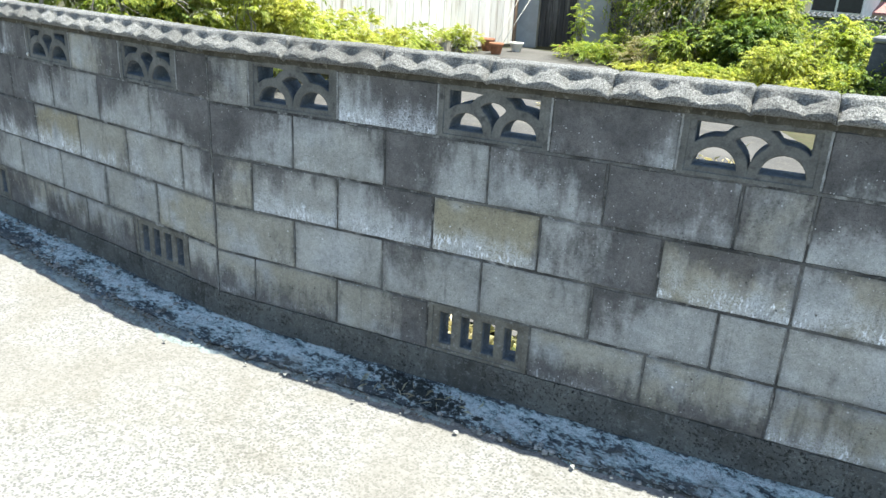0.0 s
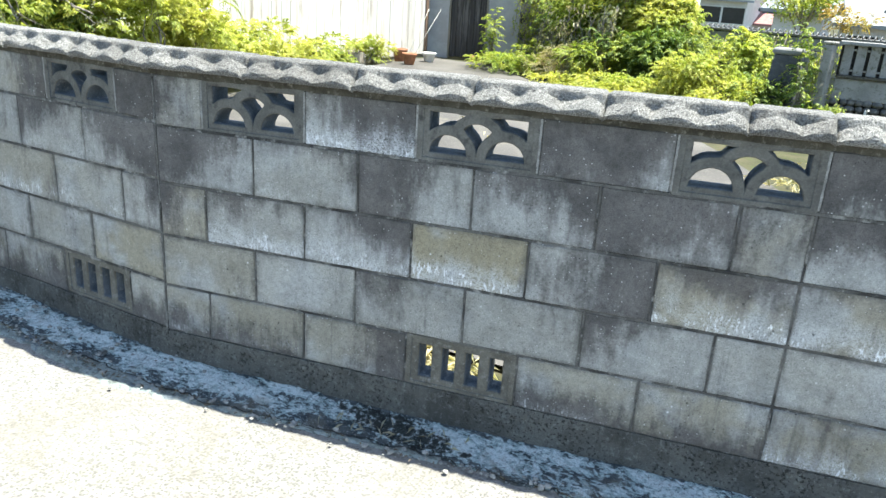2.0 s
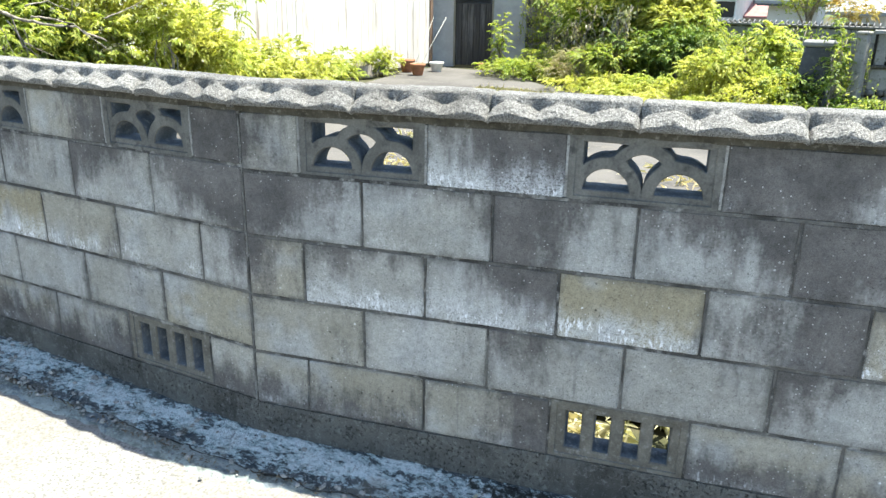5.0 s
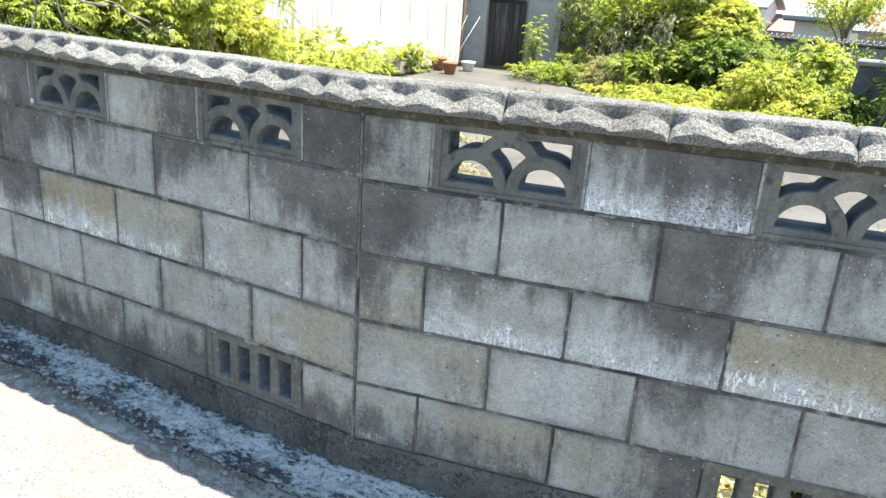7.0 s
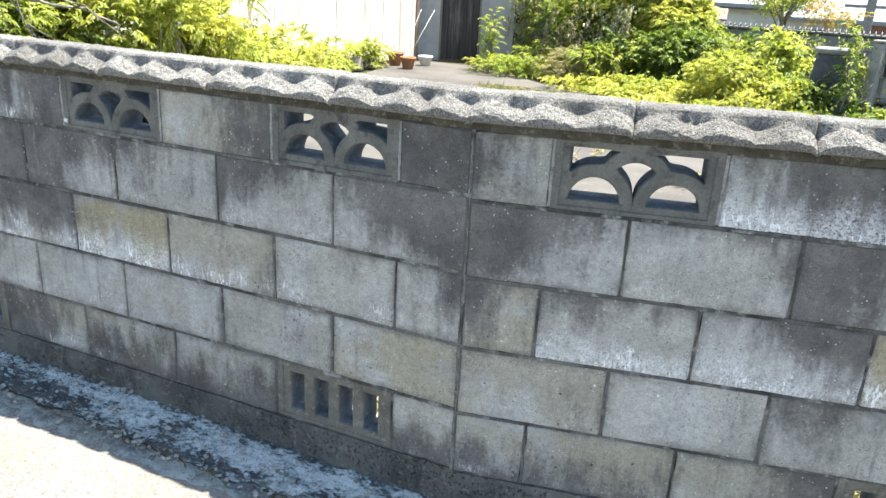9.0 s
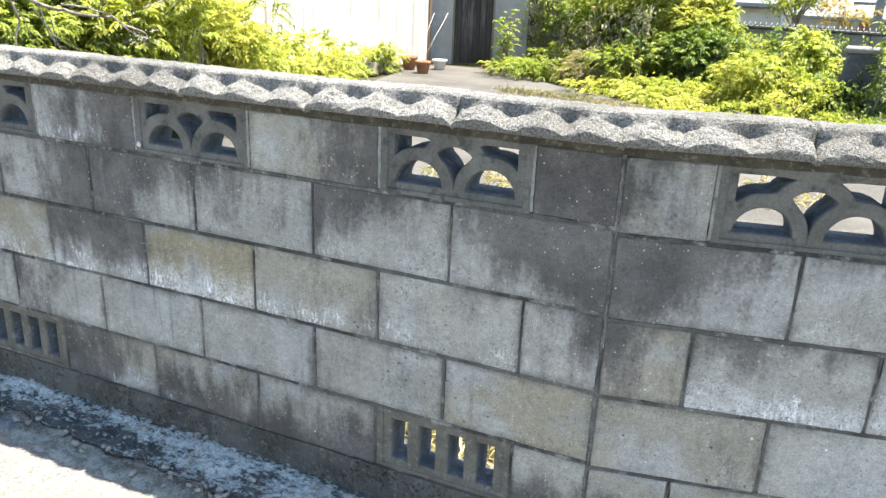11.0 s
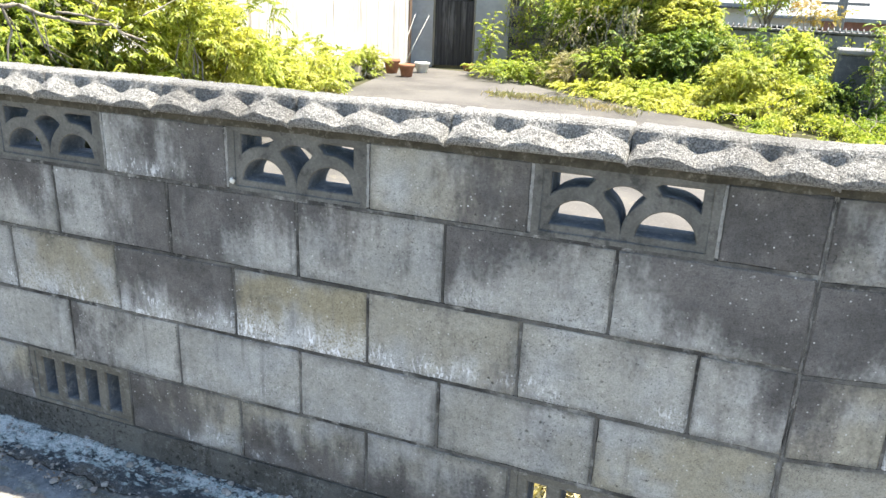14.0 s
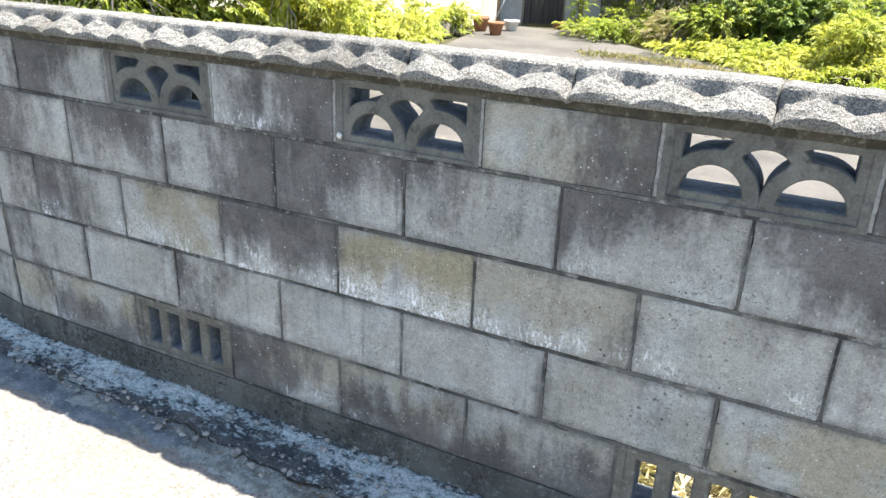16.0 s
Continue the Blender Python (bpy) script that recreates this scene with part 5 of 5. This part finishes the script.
shrub("dark creeper thicket along the grey back wall", (-5.5, 14.65, 0.7), (0.9, 0.4, 0.8), 4200, 0.08, M_LEAF_DARK, 41)
shrub("tangle of creeper behind the bright mound", (-4.6, 14.1, 0.75), (1.2, 0.5, 0.85), 7000, 0.08, M_LEAF_DARK, 42)
shrub("trailing creeper filling the slope to the tiled wall", (-3.7, 12.9, 0.45), (0.9, 0.4, 0.5), 3200, 0.08, M_LEAF_DARK, 43)
shrub("yellow-green creeper spilling over the yard's edge", (-3.6, 11.9, 0.06), (1.0, 0.6, 0.14), 3200, 0.075, M_LEAF_LIME, 44, 0.42, 0)
shrub("weedy strip under the shed's white boards", (-8.5, 10.3, 0.18), (0.34, 0.8, 0.28), 2400, 0.07, M_LEAF, 45)
shrub("leafy undergrowth behind the block wall", (-8.0, 6.1, 0.35), (0.9, 1.1, 0.55), 6500, 0.08, M_LEAF_LIME, 46, 0.42, 0)
shrub("bright creeper running down from the mound to the tiled wall", (-3.75, 13.75, 1.02), (0.62, 0.45, 0.5), 3800, 0.08, M_LEAF, 48)
shrub("pale seeding weeds at the foot of the mound", (-5.2, 13.0, 0.25), (0.7, 0.3, 0.4), 1800, 0.07, M_GRASS, 47, 0.14)

def creeper_bank(label, a, b, depth, heights, count, size, mat, seed, cut=-0.12):
    """A bank of creeper that climbs away from a front edge, broken by hollows; heights run along the edge."""
    rng = np.random.default_rng(seed)
    top = tagged(new("creeper"), label, "creeper", "overgrown plants round the yard")
    top.location = (*a, -0.06)
    along = Vector((b[0] - a[0], b[1] - a[1]))
    away = Vector((-along.y, along.x)).normalized() * depth
    spots = []
    while len(spots) < count:
        u, v = rng.random(), rng.random() ** 0.8
        k = u * (len(heights) - 1)
        i = min(int(k), len(heights) - 2)
        high = heights[i] + (heights[i + 1] - heights[i]) * (k - i)
        x, y = along.x * u + away.x * v, along.y * u + away.y * v
        q = Vector((x * 1.9 + seed, y * 1.9, 0))
        rough = noise.noise(q) + 0.6 * noise.noise(q * 2.3)
        z = high * v**0.75 * (1 + 0.35 * rough) + 0.05
        if noise.noise(q * 1.6 + Vector((9, 3, z * 2))) + 0.5 * noise.noise(q * 4.1) < cut:
            continue
        shift = noise.noise_vector(q * 2.2)
        for _ in range(9):
            spots.append((x + 0.16 * shift[0] + rng.normal(0, 0.7 * size), y + 0.16 * shift[1] + rng.normal(0, 0.7 * size), max(0.02, z - abs(rng.normal(0, 0.9 * size)))))
        if rng.random() < 0.04:
            lean = rng.normal(0, 0.35, 2)
            for n in range(10):
                f = n / 9 * size * rng.uniform(2.5, 4.5)
                spots.append((x + lean[0] * f, y + lean[1] * f, z + f))
    part("leaves", leaf_mesh("leaves", np.array(spots), size, mat, rng), top)
    for _ in range(7):
        at = rng.choice(len(spots))
        pts = [Vector(spots[at])]
        way = Vector(rng.normal(0, 1, 3)).normalized()
        for n in range(7):
            way = (way + Vector(rng.normal(0, 0.35, 3))).normalized()
            pts.append(pts[-1] + way * 0.07)
            pts[-1].z = max(0.03, pts[-1].z)
        bm = bmesh.new()
        add_tube(bm, pts, [0.008 - 0.0007 * n for n in range(8)], 5)
        part("runner", mesh_bm("runner", bm, M_BARK, True), top)


creeper_bank("yellow-green creeper spreading from the back wall onto asphalt", (-7.0, 13.75), (-4.3, 11.55), 1.2, (0.08, 0.13, 0.13, 0.12, 0.1), 7000, 0.062, M_LEAF_LIME, 71)
creeper_bank("bank of bright creeper climbing over the back wall", (-6.3, 13.95), (-3.1, 12.3), 1.0, (0.35, 0.7, 1.3, 1.3, 0.75), 15000, 0.06, M_LEAF, 72, -0.05)
creeper_bank("pale lime creeper rolling down beside the gate pier", (-4.3, 11.2), (-2.2, 10.0), 1.25, (0.1, 0.14, 0.3, 0.55, 0.4), 9000, 0.056, M_LEAF_LIME, 73)


creeper_bank("low weeds between the asphalt and the gate pier", (-2.7, 9.9), (-0.9, 9.1), 1.2, (0.12, 0.14, 0.16, 0.14), 6000, 0.056, M_LEAF, 74)
creeper_bank("shaded weeds round the foot of the gate pier", (-2.2, 10.75), (-0.9, 10.2), 0.6, (0.25, 0.3, 0.28), 3000, 0.06, M_LEAF_DARK, 75)


def vine(label, a, b, count, high, seed, mat):
    """Bare runners that hang down a wall between two points, with a few leaves along them."""
    rng = np.random.default_rng(seed)
    top = tagged(new("creeper"), label, "creeper", "overgrown plants round the yard")
    top.location = (*a, -0.06)
    spots = []
    for k in range(count):
        q = rng.random()
        x, y = (b[0] - a[0]) * q, (b[1] - a[1]) * q
        z = high * rng.uniform(0.75, 1.0)
        end = high * rng.uniform(0.0, 0.35) if k % 3 else 0.0
        drift = rng.normal(0, 0.16)
        pts = []
        for n in range(9):
            f = n / 8
            pts.append(Vector((x + drift * f + rng.normal(0, 0.02), y - 0.03 - 0.16 * math.sin(f * 3) + rng.normal(0, 0.02), z + (end - z) * f)))
        bm = bmesh.new()
        add_tube(bm, pts, [0.009 - 0.0006 * n for n in range(9)], 5)
        part("runner", mesh_bm("runner", bm, M_BARK, True), top)
        for n in range(9):
            for _ in range(rng.integers(0, 16)):
                spots.append(np.array(pts[n]) + rng.normal(0, 0.055, 3))
    part("leaves", leaf_mesh("leaves", np.array(spots), 0.07, mat, rng, droop=0.6), top)


vine("sparse creeper with bare runners hanging down a grey block wall", (-7.1, 15.08), (-6.1, 15.0), 26, 1.8, 61, M_LEAF)
vine("thicker curtain of creeper runners over a grey block wall", (-6.2, 14.95), (-5.0, 14.7), 34, 1.95, 62, M_LEAF_DARK)
vine("bare pale runners hanging over the creeper bank", (-6.0, 13.75), (-4.4, 13.0), 22, 1.35, 64, M_GRASS)
vine("creeper runners hanging from a tiled wall cap", (-3.3, 14.2), (-0.7, 14.02), 30, 1.02, 63, M_LEAF)

# bare limbs that reach out of the corner shrub
limbs = tagged(new("fallen_branch"), "bare pale branch leaning through the shrub behind the wall", "branch")
limbs.location = (-8.1, 3.7, -0.06)
for pts, r0 in (([(-8.1, 3.7, -0.06), (-7.63, 3.76, 1.11), (-7.49, 3.96, 1.2), (-7.33, 4.16, 1.19), (-7.25, 4.26, 1.14), (-7.08, 4.45, 1.1), (-6.93, 4.61, 1.05), (-6.79, 4.75, 0.95)], 0.036),
                ([(-7.38, 4.1, 1.18), (-7.37, 4.12, 1.05), (-7.39, 4.08, 0.85), (-7.39, 4.08, -0.06)], 0.016),
                ([(-7.27, 4.23, 1.15), (-7.25, 4.26, 0.93), (-7.14, 4.39, 0.8)], 0.011),
                ([(-7.18, 4.34, 1.17), (-7.08, 4.45, 1.14), (-6.96, 4.57, 1.1), (-6.79, 4.75, 0.88)], 0.016),
                ([(-7.44, 4.02, 1.21), (-7.39, 4.09, 1.29), (-7.31, 4.18, 1.43)], 0.012),
                ([(-7.56, 4.03, 1.28), (-7.6, 4.22, 1.31), (-7.64, 4.41, 1.32)], 0.012),
                ([(-7.57, 4.02, 1.21), (-7.62, 4.2, 1.24), (-7.67, 4.38, 1.22)], 0.009),
                ([(-7.29, 4.37, 1.24), (-7.29, 4.59, 1.29), (-7.28, 4.82, 1.19)], 0.013),
                ([(-7.03, 4.65, 1.4), (-7.16, 4.73, 1.23), (-7.31, 4.8, 1.12)], 0.01),
                ([(-7.31, 4.34, 1.05), (-7.41, 4.45, 0.87), (-7.5, 4.58, 0.77)], 0.008),
                ([(-7.32, 4.34, 0.94), (-7.36, 4.52, 0.86), (-7.43, 4.67, 0.8)], 0.008),
                ([(-7.44, 4.18, 1.11), (-7.53, 4.31, 0.99), (-7.63, 4.42, 0.81)], 0.009),
                ([(-6.86, 4.81, 1.14), (-6.83, 5.05, 1.23), (-6.81, 5.27, 1.32)], 0.01),
                ([(-7.3, 4.2, 1.13), (-7.24, 4.27, 0.97), (-7.23, 4.29, 0.83)], 0.009)):
    pts = [Vector(q) - limbs.location for q in pts]
    fine = []
    for k in range(6 * (len(pts) - 1) + 1):
        a, f = min(k // 6, len(pts) - 2), k / 6 - min(k // 6, len(pts) - 2)
        q = pts[a].lerp(pts[a + 1], f)
        fine.append(q + 0.03 * r0 / 0.03 * Vector(noise.noise_vector(q * 7)) + 0.25 * r0 * Vector(noise.noise_vector(q * 23)))
    bm = bmesh.new()
    add_tube(bm, fine, [0.62 * r0 * (1 - 0.65 * k / len(fine)) * (1 + 0.25 * noise.noise(q * 20)) for k, q in enumerate(fine)], 7)
    part("limb", mesh_bm("limb", bm, M_BARK, True), limbs)


# ---- houses and poles in the distance ----
def house(label, place, turn, size, eave, ridge, roof, wall=None, windows=3):
    w, d = size
    top = tagged(new("house"), label, "house", "houses beyond the yard")
    top.matrix_world = pose(*place, 0, 0, turn)
    v = [(-w / 2, -d / 2, 0), (w / 2, -d / 2, 0), (w / 2, d / 2, 0), (-w / 2, d / 2, 0), (-w / 2, -d / 2, eave), (w / 2, -d / 2, eave), (w / 2, d / 2, eave), (-w / 2, d / 2, eave), (-w / 2, 0, ridge), (w / 2, 0, ridge)]
    part("wall", mesh_of("wall", v, [(0, 1, 5, 4), (2, 3, 7, 6), (1, 2, 6, 9, 5), (3, 0, 4, 8, 7)], wall or M_HOUSE), top)
    o, s = 0.5, (ridge - eave) / (d / 2)
    bm = bmesh.new()
    for sg in (-1, 1):
        lo = eave - o * s
        quad = [Vector((-w / 2 - o, sg * (d / 2 + o), lo)), Vector((w / 2 + o, sg * (d / 2 + o), lo)), Vector((w / 2 + o, 0, ridge + 0.02)), Vector((-w / 2 - o, 0, ridge + 0.02))]
        vs = [bm.verts.new(q) for q in quad] + [bm.verts.new(q + Vector((0, 0, 0.14))) for q in quad]
        for f in ((0, 1, 2, 3), (4, 5, 6, 7), (0, 1, 5, 4), (1, 2, 6, 5), (2, 3, 7, 6), (3, 0, 4, 7)):
            bm.faces.new([vs[k] for k in f])
    bmesh.ops.recalc_face_normals(bm, faces=bm.faces)
    part("roof", mesh_bm("roof", bm, roof), top)
    for k in range(windows):
        x = -w / 2 + (k + 0.5) * w / windows
        win = part("window", box_mesh("window", (x - 0.75, -d / 2 - 0.05, eave - 1.6), (x + 0.75, -d / 2 + 0.02, eave - 0.5), M_POT_WHITE, 0.01), top)
        part("pane", box_mesh("pane", (x - 0.68, -d / 2 - 0.06, eave - 1.53), (x + 0.68, -d / 2 - 0.052, eave - 0.57), M_GLASS), win)


house("small house with a pale gabled roof and dark eaves", (-4.05, 38.6, -3.27), -3, (2.0, 2.6), 4.58, 4.98, M_ROOF_PALE, None, 0)
part("bargeboard", box_mesh("bargeboard", (-1.56, -1.85, 4.40), (-1.50, 1.85, 4.56), M_ROOF_DARK, 0.01), bpy.data.objects["house"], None, "dark bargeboard of the gable")
part("eave", box_mesh("eave", (-1.4, -1.82, 4.34), (1.4, -1.74, 4.42), M_ROOF_DARK, 0.01), bpy.data.objects["house"], None, "dark eave board")
house("low house with a faded, haze-paled red roof beyond the yard", (-7.75, 57, -3.27), -4, (1.6, 3.4), 3.6, 4.4, M_ROOF_RED, None, 1)
house("white house with dark windows beyond the yard", (-10.05, 55, -3.27), -6, (3.0, 4.0), 4.95, 5.75, M_ROOF_PALE, None, 2)
house("dark red-brown house with a pale roof", (1.9, 35, -3.27), -6, (4.0, 5.0), 4.3, 5.3, M_ROOF_PALE, M_ROOF_RED, 2)
house("long pale-walled house with a grey metal roof", (1.9, 46, -3.27), -4, (9.0, 6.0), 4.1, 5.1, M_ROOF_PALE, None, 4)
pole = tagged(new("utility_pole"), "grey concrete utility pole with a crossarm", "utility pole")
pole.location = (0.0, 30.1, -2.6)
bm = bmesh.new()
add_tube(bm, [Vector((0, 0, 0)), Vector((0, 0, 9))], [0.17, 0.12], 10)
part("shaft", mesh_bm("shaft", bm, M_POST, True), pole)
part("crossarm", box_mesh("crossarm", (-0.8, -0.05, 4.0), (0.8, 0.05, 4.1), M_POST, 0.01), pole)

part("lamp_arm", box_mesh("lamp_arm", (0, -0.03, 4.55), (0.9, 0.03, 4.62), M_POST, 0.01), pole)
thin = tagged(new("utility_pole"), "thin far-off utility pole", "utility pole")
thin.location = (-6.0, 60, -3.27)
bm = bmesh.new()
add_tube(bm, [Vector((0, 0, 0)), Vector((0, 0, 10))], [0.16, 0.11], 8)
part("shaft", mesh_bm("shaft", bm, M_POST, True), thin)


# ---- the small tree behind the tiled wall ----
def tree(label, place, height, spread, seed):
    rng = np.random.default_rng(seed)
    top = tagged(new("tree"), label, "tree")
    top.location = place
    bm = bmesh.new()
    add_tube(bm, [Vector((0, 0, -0.2)), Vector((0.03, 0, 0.5)), Vector((0, 0.02, height * 0.55))], [0.07, 0.055, 0.045], 8)
    part("trunk", mesh_bm("trunk", bm, M_BARK, True), top)
    spots = []
    for k in range(11):
        a = math.tau * k / 11 + rng.uniform(-0.3, 0.3)
        tip = Vector((math.cos(a) * spread * rng.uniform(0.5, 1), math.sin(a) * spread * rng.uniform(0.5, 1), height * rng.uniform(0.7, 1.1)))
        base = Vector((0, 0.02, height * rng.uniform(0.35, 0.55)))
        pts = [base.lerp(tip, q / 4) + Vector((0, 0, 0.12 * math.sin(q / 4 * math.pi))) + Vector(rng.normal(0, 0.03, 3)) for q in range(5)]
        bm = bmesh.new()
        add_tube(bm, pts, [0.028 * (1 - 0.18 * q) for q in range(5)], 6)
        part("limb", mesh_bm("limb", bm, M_BARK, True), top)
        for q in pts[2:]:
            spots += [np.array(q) + rng.normal(0, 0.16, 3) for _ in range(110)]
    part("crown", leaf_mesh("crown", np.array(spots), 0.10, M_LEAF, rng), top)


tree("small sparse-leaved tree behind the tiled wall", (-2.4, 22.0, -0.3), 2.5, 1.0, 31)

# grass tufts in the asphalt's cracks and along the wall's far side
rng = np.random.default_rng(8)
spots = []
for a, b, n in (((-6.15, 11.0), (-4.85, 10.9), 420), ((-4.8, 10.75), (-3.9, 10.35), 240), ((-8.2, 9.9), (-7.8, 9.2), 120)):
    for _ in range(n):
        q = rng.random()
        spots.append((a[0] + (b[0] - a[0]) * q + rng.normal(0, 0.05), a[1] + (b[1] - a[1]) * q + rng.normal(0, 0.13), -0.03 + rng.random() * 0.05))
tagged(new("grass", leaf_mesh("grass", spots, 0.10, M_GRASS, rng, droop=-0.9, slim=0.06)), "yellow-green grass in the asphalt's cracks", "grass", kind="stuff")
spots = []
for _ in range(9000):
    x = rng.uniform(-6.0, 1.5)
    y = wall_y(x) + 0.2 + abs(rng.normal(0, 0.7))
    if noise.noise(Vector((x * 1.6, y * 2.2, 3))) + 0.35 * noise.noise(Vector((x * 6, y * 6, 1))) > 0.04 + 0.12 * max(0.0, min(1.0, x + 2.5)):
        spots.append((x, y, -0.02 + 0.05 * rng.random()))
for _ in range(9000):
    x, y = rng.uniform(-5.2, 0.2), rng.uniform(3.6, 8.0)
    if noise.noise(Vector((x * 1.1, y * 1.5, 7))) + 0.4 * noise.noise(Vector((x * 5, y * 5, 2))) > 0.3:
        spots.append((x, y, -0.03 + 0.06 * rng.random()))
tagged(new("weeds", leaf_mesh("weeds", spots, 0.10, M_GRASS, rng, droop=-0.4, slim=0.16)), "low straw-green weeds behind the block wall and in the yard", "weeds", kind="stuff")

# a snail shell on the wall
shell = SEG_L @ Vector((-1.383, -0.004, 0.936))
bm = bmesh.new()
bmesh.ops.create_uvsphere(bm, u_segments=12, v_segments=8, radius=0.008)
for v in bm.verts:
    v.co.y *= 0.7
    v.co *= 1 + 0.12 * math.sin(4 * math.atan2(v.co.z, v.co.x))
snail = tagged(new("snail_shell", mesh_bm("snail_shell", bm, M_POT_WHITE, True)), "tiny white snail shell stuck to an arch block", "snail shell")
snail.location = shell

# hazy hills
hv, hf = [], []
for i in range(61):
    x = -700 + 1400 * i / 60
    h = 8 + 5 * noise.noise(Vector((x * 0.006, 2, 0))) + 2 * noise.noise(Vector((x * 0.03, 5, 0)))
    hv += [(x, 900, -4), (x, 930, h)]
for i in range(60):
    hf.append((2 * i, 2 * i + 2, 2 * i + 3, 2 * i + 1))
tagged(new("backdrop", mesh_of("backdrop", hv, hf, plain("hazy_hills", (0.34, 0.40, 0.42), 1.0, 0, 0.1, 0.05))), "pale hazy line of distant hills", "hills", kind="structure")
